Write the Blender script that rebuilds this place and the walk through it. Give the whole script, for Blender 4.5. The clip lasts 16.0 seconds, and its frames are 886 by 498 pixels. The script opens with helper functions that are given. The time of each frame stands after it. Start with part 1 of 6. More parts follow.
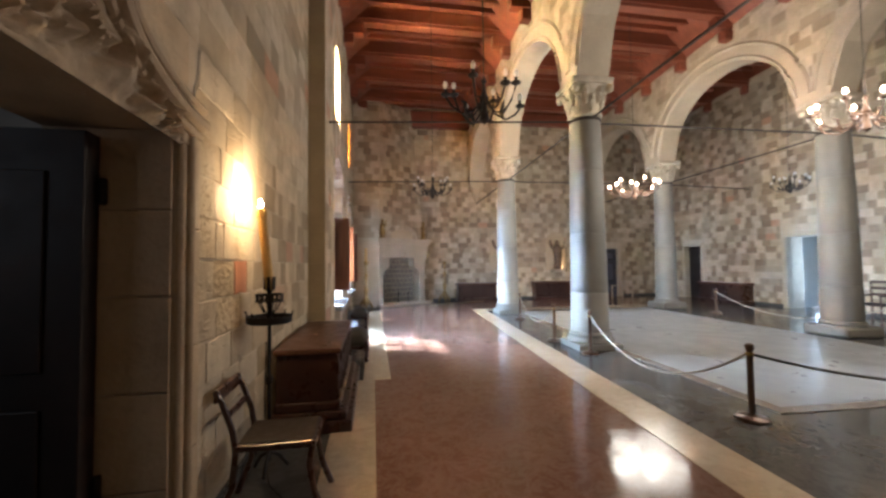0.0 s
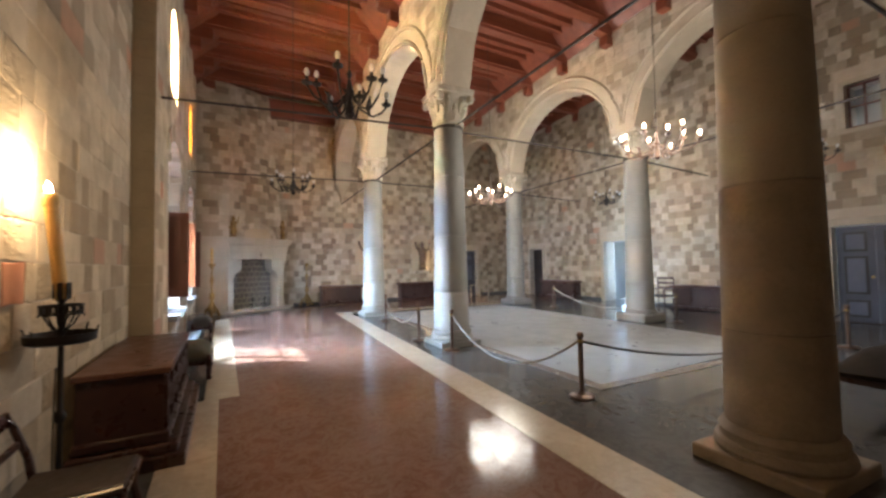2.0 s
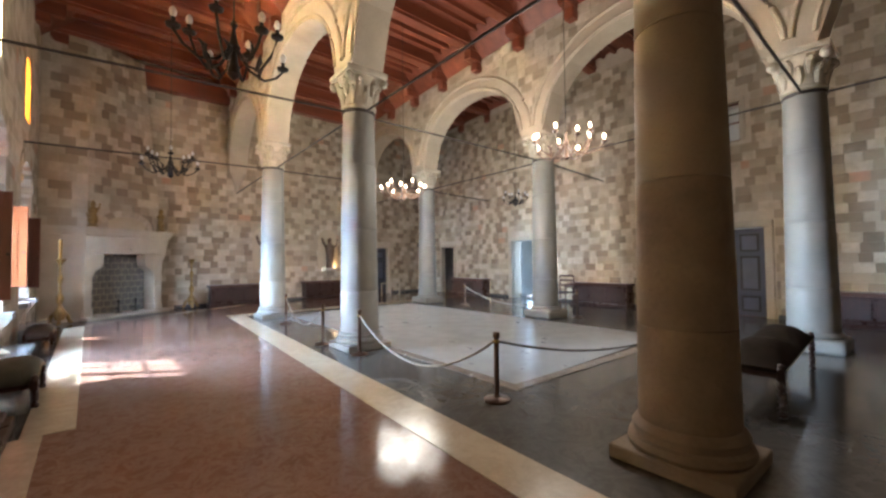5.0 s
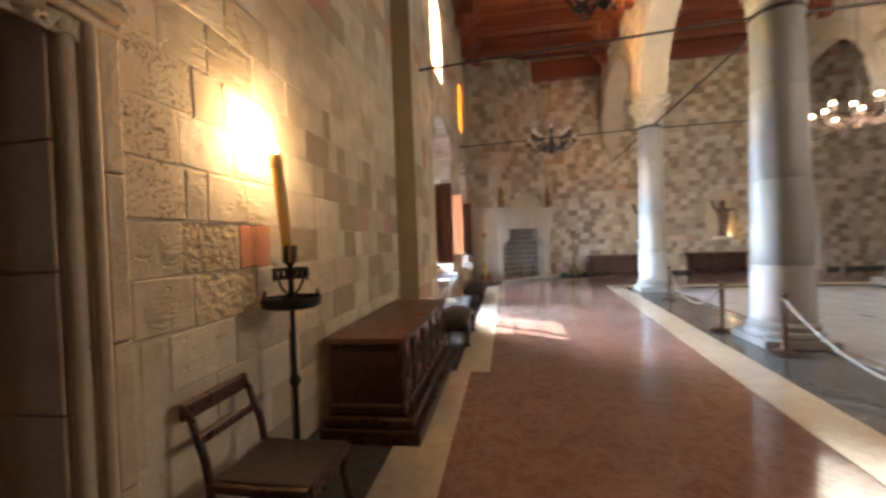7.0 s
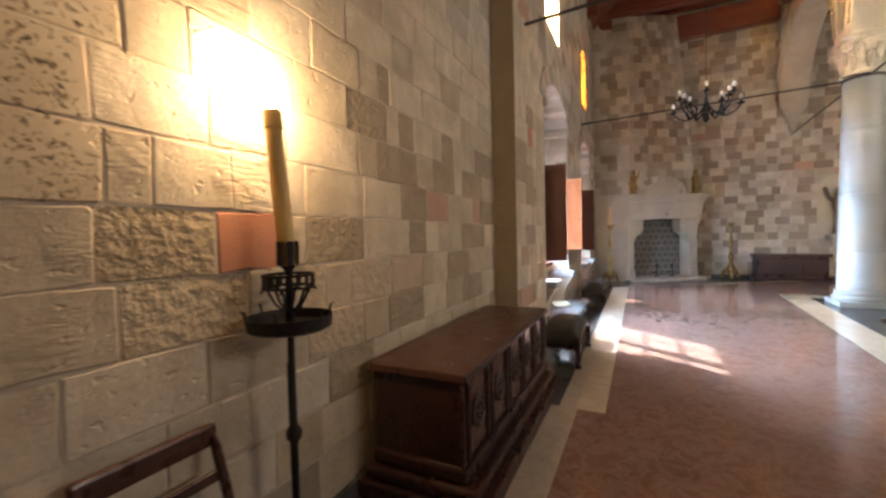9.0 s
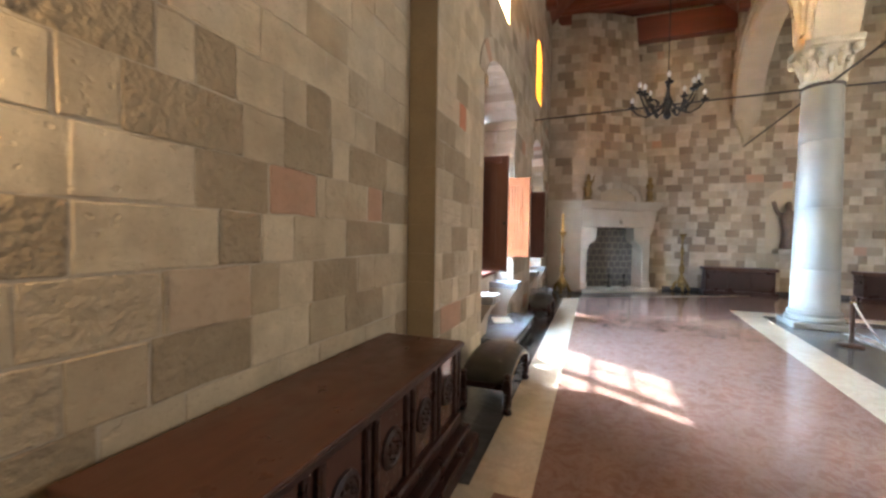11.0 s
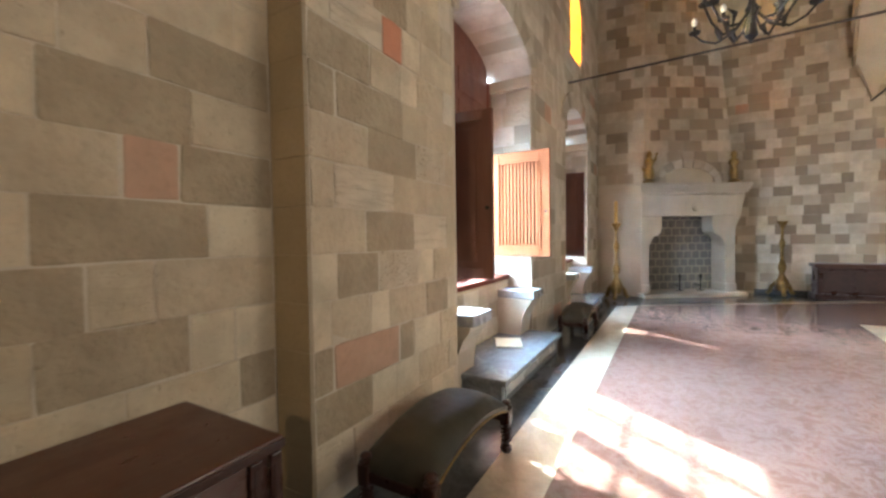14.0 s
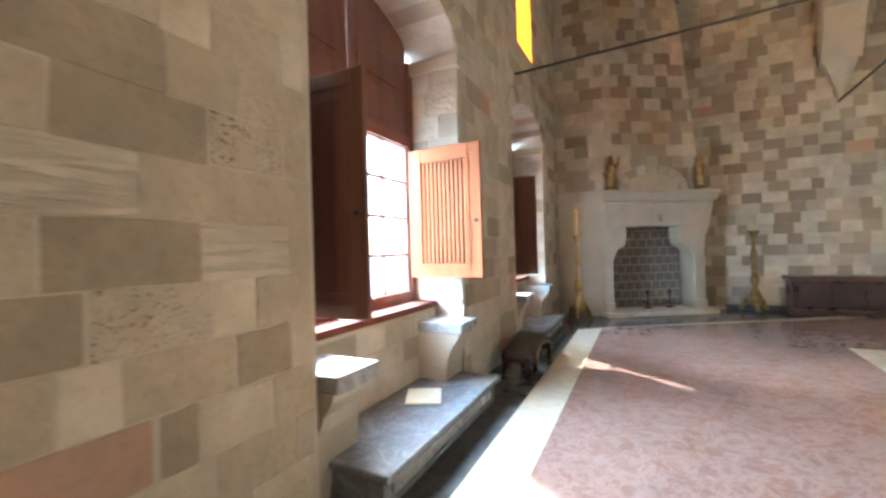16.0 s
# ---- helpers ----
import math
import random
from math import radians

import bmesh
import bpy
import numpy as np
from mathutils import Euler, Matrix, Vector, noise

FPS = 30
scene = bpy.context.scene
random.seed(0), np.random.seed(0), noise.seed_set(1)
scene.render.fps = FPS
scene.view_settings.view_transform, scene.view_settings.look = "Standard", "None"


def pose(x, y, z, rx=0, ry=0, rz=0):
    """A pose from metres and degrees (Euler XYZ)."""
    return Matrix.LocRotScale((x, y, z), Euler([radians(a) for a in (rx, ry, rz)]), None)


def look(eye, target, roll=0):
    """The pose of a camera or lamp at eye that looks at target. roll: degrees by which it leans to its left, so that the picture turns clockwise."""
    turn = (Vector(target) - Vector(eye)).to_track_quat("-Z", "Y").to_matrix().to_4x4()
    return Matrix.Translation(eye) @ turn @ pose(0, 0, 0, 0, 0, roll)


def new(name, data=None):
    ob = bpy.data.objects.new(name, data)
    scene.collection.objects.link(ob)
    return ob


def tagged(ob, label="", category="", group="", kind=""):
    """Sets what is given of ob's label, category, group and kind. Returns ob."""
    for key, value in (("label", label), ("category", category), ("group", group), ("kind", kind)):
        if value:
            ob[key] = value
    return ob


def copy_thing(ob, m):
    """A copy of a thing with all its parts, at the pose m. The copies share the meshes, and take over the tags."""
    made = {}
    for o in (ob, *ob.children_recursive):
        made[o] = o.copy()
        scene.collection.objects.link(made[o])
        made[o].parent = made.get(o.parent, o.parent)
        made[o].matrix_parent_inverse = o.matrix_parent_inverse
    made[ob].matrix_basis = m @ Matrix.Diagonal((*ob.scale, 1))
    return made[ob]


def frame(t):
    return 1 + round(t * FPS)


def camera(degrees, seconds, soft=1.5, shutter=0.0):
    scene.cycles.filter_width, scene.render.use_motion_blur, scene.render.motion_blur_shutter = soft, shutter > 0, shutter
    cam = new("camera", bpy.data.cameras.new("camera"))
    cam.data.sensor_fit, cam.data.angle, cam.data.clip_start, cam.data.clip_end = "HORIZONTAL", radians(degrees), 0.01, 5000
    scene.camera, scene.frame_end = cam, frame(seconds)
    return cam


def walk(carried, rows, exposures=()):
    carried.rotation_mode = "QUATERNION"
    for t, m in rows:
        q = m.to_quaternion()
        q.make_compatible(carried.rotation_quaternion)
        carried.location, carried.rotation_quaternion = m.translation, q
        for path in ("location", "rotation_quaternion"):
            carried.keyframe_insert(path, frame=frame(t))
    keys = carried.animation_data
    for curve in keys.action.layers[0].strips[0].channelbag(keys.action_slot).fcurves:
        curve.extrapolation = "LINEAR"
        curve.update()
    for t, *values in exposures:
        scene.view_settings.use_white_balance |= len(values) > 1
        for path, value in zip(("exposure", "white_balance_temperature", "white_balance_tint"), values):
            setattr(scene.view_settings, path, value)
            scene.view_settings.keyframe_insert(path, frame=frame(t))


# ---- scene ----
cam = camera(95.8, 16.0, soft=2.6, shutter=0.5)
EXPOSURES = [(0.0, 2.9, 5350, 9), (3.0, 2.88, 5300, 9), (6.0, 2.84, 5300, 9), (7.5, 2.8, 6000, 14), (9.5, 2.76, 5300, 9), (12.5, 3.05, 5250, 4), (14.5, 3.05, 5300, 3), (16.0, 2.92, 5300, 2)]
PATH = [
    (0, (-0.313, 0.811, 1.43), (0.031, 2.78, 1.509), -0.7),
    (0.5, (-0.356, 0.814, 1.452), (0.184, 2.738, 1.521), -1.0),
    (1, (-0.355, 0.823, 1.431), (0.347, 2.695, 1.498), -1.1),
    (1.5, (-0.304, 0.877, 1.427), (0.54, 2.689, 1.491), -1.1),
    (2, (-0.266, 0.898, 1.422), (0.697, 2.649, 1.5), -1.0),
    (2.5, (-0.174, 0.96, 1.419), (0.936, 2.621, 1.523), -0.0),
    (3, (-0.081, 1.007, 1.402), (1.215, 2.527, 1.503), 0.0),
    (3.2, (-0.102, 1.082, 1.394), (1.272, 2.532, 1.497), -0.1),
    (5.3, (0.002, 1.289, 1.394), (1.294, 2.815, 1.436), -1.0),
    (5.5, (0.026, 1.325, 1.396), (1.181, 2.957, 1.432), -0.9),
    (6, (0.064, 1.468, 1.367), (0.775, 3.338, 1.371), -1.2),
    (6.5, (0.098, 1.634, 1.373), (0.257, 3.627, 1.36), -2.3),
    (7, (0.1, 1.852, 1.349), (-0.209, 3.828, 1.314), -2.1),
    (7.5, (0.159, 2.046, 1.362), (-0.531, 3.922, 1.299), -1.1),
    (8, (0.144, 2.264, 1.35), (-0.703, 4.075, 1.285), -1.1),
    (8.5, (0.099, 2.498, 1.367), (-0.788, 4.29, 1.303), -1.5),
    (9, (0.133, 2.756, 1.365), (-0.745, 4.551, 1.302), -1.3),
    (9.5, (0.145, 3.02, 1.359), (-0.659, 4.848, 1.248), 0.0),
    (10, (0.136, 3.297, 1.367), (-0.545, 5.176, 1.288), 0.2),
    (10.2, (0.144, 3.41, 1.381), (-0.54, 5.286, 1.274), 0.6),
    (12.3, (0.361, 4.493, 1.348), (-0.413, 6.336, 1.399), -0.3),
    (12.5, (0.41, 4.581, 1.316), (-0.399, 6.41, 1.336), -0.1),
    (13, (0.398, 4.903, 1.315), (-0.421, 6.727, 1.283), 0.1),
    (13.5, (0.419, 5.207, 1.304), (-0.492, 6.987, 1.234), -0.5),
    (14, (0.463, 5.496, 1.322), (-0.534, 7.229, 1.264), -0.8),
    (14.5, (0.457, 5.796, 1.328), (-0.503, 7.55, 1.305), -1.9),
    (15, (0.474, 6.084, 1.326), (-0.509, 7.826, 1.311), -2.6),
    (15.5, (0.525, 6.374, 1.329), (-0.481, 8.102, 1.325), -1.9),
    (16, (0.528, 6.693, 1.339), (-0.365, 8.483, 1.348), -1.6),
]
walk(cam, [(t, look(eye, target, roll)) for t, eye, target, roll in PATH], EXPOSURES)

# ---- world, sun and lamps ----
SUN_DIR = Vector((1.0, -0.70, -0.95)).normalized()
world = bpy.data.worlds.new("sky")
scene.world = world
world.use_nodes = True
wn = world.node_tree
sky = wn.nodes.new("ShaderNodeTexSky")
sky.sky_type = "NISHITA"
sky.sun_disc = False
sky.sun_elevation = math.asin(-SUN_DIR.z)
sky.sun_rotation = math.atan2(-SUN_DIR.x, -SUN_DIR.y)
wn.links.new(sky.outputs[0], wn.nodes["Background"].inputs[0])
wn.nodes["Background"].inputs[1].default_value = 0.15


def lamp(name, kind, m, energy, color=(1, 1, 1), size=0.1, size_y=None):
    data = bpy.data.lights.new(name, kind)
    data.energy, data.color = energy, color
    if kind == "AREA":
        data.shape, data.size, data.size_y = "RECTANGLE", size, size_y or size
    elif kind == "SUN":
        data.angle = radians(1.2)
    else:
        data.shadow_soft_size = size
    ob = new(name, data)
    ob.matrix_world = m
    return ob


lamp("sun", "SUN", look((-20, 14, 20), Vector((-20, 14, 20)) + SUN_DIR), 5.0, (1.0, 0.93, 0.84))
COOL = (0.64, 0.82, 1.0)
# open sky before the west windows
lamp("window_daylight", "AREA", look((-4.8, 10.2, 3.4), (3, 12.8, 1.0)), 1150, COOL, 8.0, 5.0)
# the brightest part of the sky, low over the courtyard
lamp("low_sky_daylight", "AREA", look((-6.8, 13.5, 2.3), (5.0, 6.2, 0.0)), 1000, (0.70, 0.85, 1.0), 1.4, 2.4)
lamp("clerestory_daylight", "AREA", look((-2.1, 9.0, 5.1), (5, 9.0, 4.0)), 520, (1.0, 0.95, 0.88), 1.2, 1.2)
lamp("clerestory_daylight", "AREA", look((-2.1, 12.75, 5.0), (5, 12.6, 4.0)), 60, (1.0, 0.93, 0.8), 1.0, 1.2)
lamp("doorway_daylight", "AREA", look((12.9, 10.45, 1.2), (6, 10.2, 1.0)), 7, COOL, 0.9, 1.9)
lamp("candle_light", "POINT", pose(-1.118, 3.835, 1.945), 6.5, (1.0, 0.62, 0.26), 0.025)
# unseen fill lamp added in the windowless side room, to brighten the doorway
lamp("side_room_daylight", "AREA", look((-4.0, 1.2, 2.2), (-2.0, 2.0, 1.2)), 0.6, (1.0, 0.95, 0.9), 0.9, 1.2)

# ---- materials ----


def base_nodes(name):
    m = bpy.data.materials.new(name)
    m.use_nodes = True
    nt = m.node_tree
    return m, nt, nt.nodes["Principled BSDF"]


def mixed(nt, fac, a, b):
    n = nt.nodes.new("ShaderNodeMix")
    n.data_type = "RGBA"
    for sock, v in ((n.inputs[0], fac), (n.inputs[6], a), (n.inputs[7], b)):
        if hasattr(v, "is_linked"):
            nt.links.new(v, sock)
        else:
            sock.default_value = v if isinstance(v, float) else (*v, 1)
    return n.outputs[2]


def noise_tex(nt, scale, detail=5.0, rough=0.55, stretch=(1, 1, 1), distort=0.0):
    geo = nt.nodes.new("ShaderNodeNewGeometry")
    mp = nt.nodes.new("ShaderNodeMapping")
    mp.inputs["Scale"].default_value = stretch
    nt.links.new(geo.outputs["Position"], mp.inputs["Vector"])
    n = nt.nodes.new("ShaderNodeTexNoise")
    n.inputs["Scale"].default_value, n.inputs["Detail"].default_value, n.inputs["Roughness"].default_value = scale, detail, rough
    n.inputs["Distortion"].default_value = distort
    nt.links.new(mp.outputs[0], n.inputs["Vector"])
    return n.outputs["Fac"]


def ramped(nt, fac, stops, mode="LINEAR"):
    r = nt.nodes.new("ShaderNodeValToRGB")
    cr = r.color_ramp
    cr.interpolation = mode
    while len(cr.elements) < len(stops):
        cr.elements.new(0.5)
    for e, (p, c) in zip(cr.elements, stops):
        e.position = p
        e.color = (*c, 1) if isinstance(c, tuple) else (c, c, c, 1)
    nt.links.new(fac, r.inputs[0])
    return r.outputs[0]


def bumped(nt, bsdf, height, strength, dist=0.01):
    b = nt.nodes.new("ShaderNodeBump")
    b.inputs["Strength"].default_value, b.inputs["Distance"].default_value = strength, dist
    nt.links.new(height, b.inputs["Height"])
    nt.links.new(b.outputs[0], bsdf.inputs["Normal"])


def plain(name, a, b, rough=0.6, scale=6.0, metal=0.0, bump=0.2, fine=60.0, stretch=(1, 1, 1), dist=0.004, spec=0.5):
    """Two colours mixed at a coarse and a fine scale, with fine relief."""
    m, nt, p = base_nodes(name)
    coarse = ramped(nt, noise_tex(nt, scale, stretch=stretch), [(0.35, 0.0), (0.65, 1.0)])
    grain = noise_tex(nt, fine, 4, stretch=stretch)
    col = mixed(nt, coarse, a, b)
    dark = tuple(0.72 * v for v in a)
    col = mixed(nt, ramped(nt, grain, [(0.5, 0.0), (0.75, 0.55)]), col, dark)
    nt.links.new(col, p.inputs["Base Color"])
    p.inputs["Metallic"].default_value = metal
    p.inputs["Specular IOR Level"].default_value = spec
    r = ramped(nt, noise_tex(nt, scale * 3), [(0.3, max(0.02, rough - 0.08)), (0.7, min(1.0, rough + 0.1))])
    nt.links.new(r, p.inputs["Roughness"])
    bumped(nt, p, grain, bump, dist)
    return m


CREAM_STOPS = [
    (0.0, (0.60, 0.515, 0.395)), (0.20, (0.57, 0.485, 0.37)), (0.40, (0.54, 0.455, 0.34)), (0.60, (0.47, 0.39, 0.285)),
    (0.78, (0.38, 0.31, 0.22)), (0.90, (0.30, 0.245, 0.175)), (0.975, (0.50, 0.29, 0.19)),
]
CHEQUER_STOPS = [
    (0.0, (0.60, 0.515, 0.39)), (0.22, (0.55, 0.465, 0.345)), (0.42, (0.48, 0.40, 0.29)), (0.60, (0.34, 0.275, 0.19)),
    (0.74, (0.24, 0.19, 0.13)), (0.88, (0.20, 0.155, 0.105)), (0.985, (0.48, 0.27, 0.17)),
]


def stone_mat(name, source, stops):
    """Ashlar: each stone takes its own colour; veined, pitted and tooled."""
    m, nt, p = base_nodes(name)
    if source == "object":
        n = nt.nodes.new("ShaderNodeObjectInfo")
        rnd = n.outputs["Random"]
    else:
        n = nt.nodes.new("ShaderNodeNewGeometry")
        rnd = n.outputs["Random Per Island"]
    col = ramped(nt, rnd, stops, "CONSTANT")
    cloud = noise_tex(nt, 4.0, 6, 0.6)
    col = mixed(nt, ramped(nt, cloud, [(0.38, 0.45), (0.62, 0.0)]), col, (0.30, 0.235, 0.16))
    stain = noise_tex(nt, 0.9, 4)
    col = mixed(nt, ramped(nt, stain, [(0.5, 0.0), (0.75, 0.35)]), col, (0.62, 0.54, 0.42))
    grain = noise_tex(nt, 55.0, 5, 0.7)
    col = mixed(nt, ramped(nt, grain, [(0.55, 0.0), (0.8, 0.5)]), col, (0.24, 0.185, 0.125))
    nt.links.new(col, p.inputs["Base Color"])
    p.inputs["Roughness"].default_value = 0.85
    p.inputs["Specular IOR Level"].default_value = 0.25
    h = nt.nodes.new("ShaderNodeMath")
    h.operation = "ADD"
    pits = ramped(nt, noise_tex(nt, 26.0, 3, 0.5), [(0.28, 0.0), (0.38, 1.0)])
    nt.links.new(pits, h.inputs[0])
    nt.links.new(noise_tex(nt, 14.0, 8, 0.7), h.inputs[1])
    groove = noise_tex(nt, 16.0, 5, 0.6, (0.5, 0.5, 2.6), 0.6)
    some = ramped(nt, noise_tex(nt, 1.9, 2), [(0.50, 0.0), (0.58, 1.0)])
    mul = nt.nodes.new("ShaderNodeMath")
    mul.operation = "MULTIPLY"
    nt.links.new(groove, mul.inputs[0])
    nt.links.new(some, mul.inputs[1])
    tot = nt.nodes.new("ShaderNodeMath")
    tot.operation = "MULTIPLY_ADD"
    nt.links.new(mul.outputs[0], tot.inputs[0])
    tot.inputs[1].default_value = 1.9
    nt.links.new(h.outputs[0], tot.inputs[2])
    bumped(nt, p, tot.outputs[0], 0.45, 0.014)
    return m


def pitted_mat(name):
    """Shelly limestone eaten by deep pits."""
    m, nt, p = base_nodes(name)
    pit = ramped(nt, noise_tex(nt, 68.0, 4, 0.6), [(0.36, 0.0), (0.43, 1.0)])
    some = ramped(nt, noise_tex(nt, 5.0, 3), [(0.40, 1.0), (0.58, 0.0)])
    n = nt.nodes.new("ShaderNodeMath")
    n.operation = "MAXIMUM"
    nt.links.new(pit, n.inputs[0])
    nt.links.new(some, n.inputs[1])
    cloud = ramped(nt, noise_tex(nt, 6.0, 6), [(0.35, 0.0), (0.65, 1.0)])
    col = mixed(nt, n.outputs[0], (0.20, 0.145, 0.09), mixed(nt, cloud, (0.44, 0.35, 0.24), (0.52, 0.43, 0.31)))
    nt.links.new(col, p.inputs["Base Color"])
    p.inputs["Roughness"].default_value = 0.9
    p.inputs["Specular IOR Level"].default_value = 0.2
    bumped(nt, p, n.outputs[0], 1.0, 0.02)
    return m


def marble(name, a, b, vein, rough, scale=1.2, bump=0.02, vein_amount=0.8, spec=0.5, spots=0.45, swirl=1.0):
    m, nt, p = base_nodes(name)
    p.inputs["Specular IOR Level"].default_value = spec
    cloud = noise_tex(nt, scale, 8, 0.62, distort=0.8 * swirl)
    col = mixed(nt, ramped(nt, cloud, [(0.32, 0.0), (0.68, 1.0)]), a, b)
    v = noise_tex(nt, scale * 2.6, 12, 0.75, distort=1.1 * swirl)
    col = mixed(nt, ramped(nt, v, [(0.44, 0.0), (0.50, vein_amount), (0.57, 0.0)]), col, vein)
    fleck = noise_tex(nt, scale * 7.0, 8, 0.7, distort=0.6 * swirl)
    col = mixed(nt, ramped(nt, fleck, [(0.58, 0.0), (0.72, vein_amount)]), col, vein)
    f = noise_tex(nt, scale * 14, 6, 0.65)
    col = mixed(nt, ramped(nt, f, [(0.52, 0.0), (0.72, spots)]), col, tuple(0.6 * x for x in a))
    nt.links.new(col, p.inputs["Base Color"])
    nt.links.new(ramped(nt, noise_tex(nt, 3.5, 5), [(0.3, max(rough - 0.05, 0.03)), (0.7, rough + 0.09)]), p.inputs["Roughness"])
    bumped(nt, p, noise_tex(nt, 1.6, 3), bump, 0.02)
    return m


def tooled_mat(name):
    """Pale limestone dressed with long uneven horizontal tool marks."""
    m, nt, p = base_nodes(name)
    marks = noise_tex(nt, 13.0, 6, 0.62, (0.3, 0.3, 2.6), 0.5)
    cloud = ramped(nt, noise_tex(nt, 6.0, 6), [(0.35, 0.0), (0.65, 1.0)])
    col = mixed(nt, cloud, (0.60, 0.50, 0.365), (0.52, 0.43, 0.31))
    col = mixed(nt, ramped(nt, marks, [(0.34, 0.12), (0.46, 0.0)]), col, (0.40, 0.32, 0.22))
    nt.links.new(col, p.inputs["Base Color"])
    p.inputs["Roughness"].default_value = 0.9
    p.inputs["Specular IOR Level"].default_value = 0.2
    bumped(nt, p, ramped(nt, marks, [(0.34, 0.0), (0.52, 1.0)]), 0.8, 0.012)
    return m


M_PITTED = pitted_mat("pitted_limestone")
M_TOOLED = tooled_mat("tooled_limestone")
M_STONE = stone_mat("ashlar_stone", "object", CREAM_STOPS)
CLEAN_STOPS = [(0.0, (0.66, 0.55, 0.39)), (0.25, (0.62, 0.515, 0.36)), (0.5, (0.58, 0.475, 0.33)), (0.75, (0.53, 0.43, 0.295)), (0.93, (0.47, 0.375, 0.25))]
M_STONE_CLEAN = stone_mat("cream_ashlar_stone", "object", CLEAN_STOPS)
M_STONE_FAR = stone_mat("ashlar_stone_rows", "island", CHEQUER_STOPS)
PALE_STOPS = [(0.0, (0.58, 0.49, 0.365)), (0.3, (0.53, 0.44, 0.32)), (0.55, (0.47, 0.385, 0.275)), (0.75, (0.41, 0.33, 0.23)), (0.97, (0.47, 0.27, 0.17))]
DARK_STOPS = [(0.0, (0.31, 0.245, 0.165)), (0.3, (0.265, 0.205, 0.14)), (0.6, (0.225, 0.173, 0.118)), (0.85, (0.36, 0.29, 0.20))]
M_STONE_PALE = stone_mat("pale_ashlar_rows", "island", PALE_STOPS)
M_STONE_PALE_ONE = stone_mat("pale_ashlar_stone", "object", PALE_STOPS)
M_STONE_DARK_ONE = stone_mat("dark_ashlar_stone", "object", DARK_STOPS)
M_STONE_DARK = stone_mat("dark_ashlar_rows", "island", DARK_STOPS)
M_STONE_ROW = stone_mat("cream_ashlar_rows", "island", CREAM_STOPS)
M_MORTAR = plain("mortar", (0.54, 0.455, 0.34), (0.47, 0.39, 0.29), 0.9, 5, bump=0.4)
M_DRESSED = plain("dressed_limestone", (0.50, 0.425, 0.32), (0.43, 0.36, 0.265), 0.8, 2.2, bump=0.35, fine=40, dist=0.008)
M_DOORWAY = plain("weathered_brown_limestone", (0.52, 0.41, 0.285), (0.43, 0.335, 0.225), 0.85, 3.5, bump=0.5, fine=30, dist=0.01)
M_PIER = plain("pier_limestone", (0.52, 0.42, 0.28), (0.44, 0.35, 0.23), 0.8, 2.2, bump=0.35, fine=40, dist=0.008)
M_STONE_SANDY = plain("sandy_limestone", (0.50, 0.375, 0.25), (0.45, 0.335, 0.225), 0.85, 5, bump=0.5, fine=30)
# wall step's return face: its shade is painted in as a darker olive tone
M_STEP = plain("shaded_step_limestone", (0.33, 0.26, 0.165), (0.28, 0.22, 0.14), 0.85, 3, bump=0.35, fine=40, dist=0.008)
M_STONE_ORANGE = plain("orange_sandstone", (0.47, 0.29, 0.19), (0.42, 0.26, 0.17), 0.85, 6, bump=0.5, fine=30)
M_STONE_TAN = plain("tan_limestone", (0.50, 0.40, 0.27), (0.43, 0.34, 0.228), 0.85, 5, bump=0.9, fine=22, dist=0.022)
M_STONE_RED = plain("red_sandstone", (0.52, 0.22, 0.12), (0.45, 0.20, 0.11), 0.85, 6, bump=0.4)
M_STONE_GREY = plain("grey_sandstone", (0.38, 0.295, 0.19), (0.31, 0.238, 0.152), 0.85, 5, bump=0.9, fine=26, dist=0.02)
M_COLUMN = plain("column_granite", (0.255, 0.24, 0.21), (0.205, 0.192, 0.168), 0.55, 1.4, bump=0.12, fine=90)
M_COLUMN_PALE = plain("pale_column_drum_stone", (0.34, 0.32, 0.285), (0.29, 0.272, 0.242), 0.6, 1.8, bump=0.12, fine=90)
M_COLUMN_TAN = plain("tan_column_stone", (0.33, 0.265, 0.185), (0.27, 0.215, 0.15), 0.75, 1.6, bump=0.25, fine=50, dist=0.006)
M_COLUMN_WORN = plain("worn_brown_column_stone", (0.29, 0.225, 0.155), (0.22, 0.172, 0.12), 0.85, 3.5, bump=0.5, fine=28, dist=0.012)
# chest panels: red-brown walnut, with the front's daylight sheen painted in as lighter colour
M_PANEL = plain("sheen_lightened_walnut_panel", (0.105, 0.05, 0.037), (0.08, 0.038, 0.028), 0.22, 4.0, bump=0.08, fine=50)
M_CAPITAL = plain("carved_capital_stone", (0.52, 0.46, 0.36), (0.40, 0.35, 0.27), 0.75, 6, bump=0.4, fine=40, dist=0.01)
M_RED = marble("red_marble", (0.178, 0.092, 0.063), (0.222, 0.122, 0.088), (0.44, 0.34, 0.28), 0.085, 2.3, vein_amount=0.22, spec=0.16, spots=0.12, swirl=0.7)
M_WHITE = marble("cream_marble", (0.60, 0.50, 0.36), (0.52, 0.43, 0.31), (0.40, 0.32, 0.22), 0.15, 0.8, vein_amount=0.4)
M_GREY = marble("grey_marble", (0.062, 0.060, 0.057), (0.098, 0.094, 0.088), (0.22, 0.21, 0.20), 0.13, 1.0, vein_amount=0.18)
M_NAVE = plain("pale_grey_mosaic", (0.28, 0.285, 0.29), (0.24, 0.243, 0.246), 0.34, 0.9, bump=0.06, fine=30, spec=0.4)
M_INLAY = marble("pink_inlay", (0.20, 0.165, 0.135), (0.17, 0.14, 0.115), (0.3, 0.25, 0.2), 0.2, 1.5)
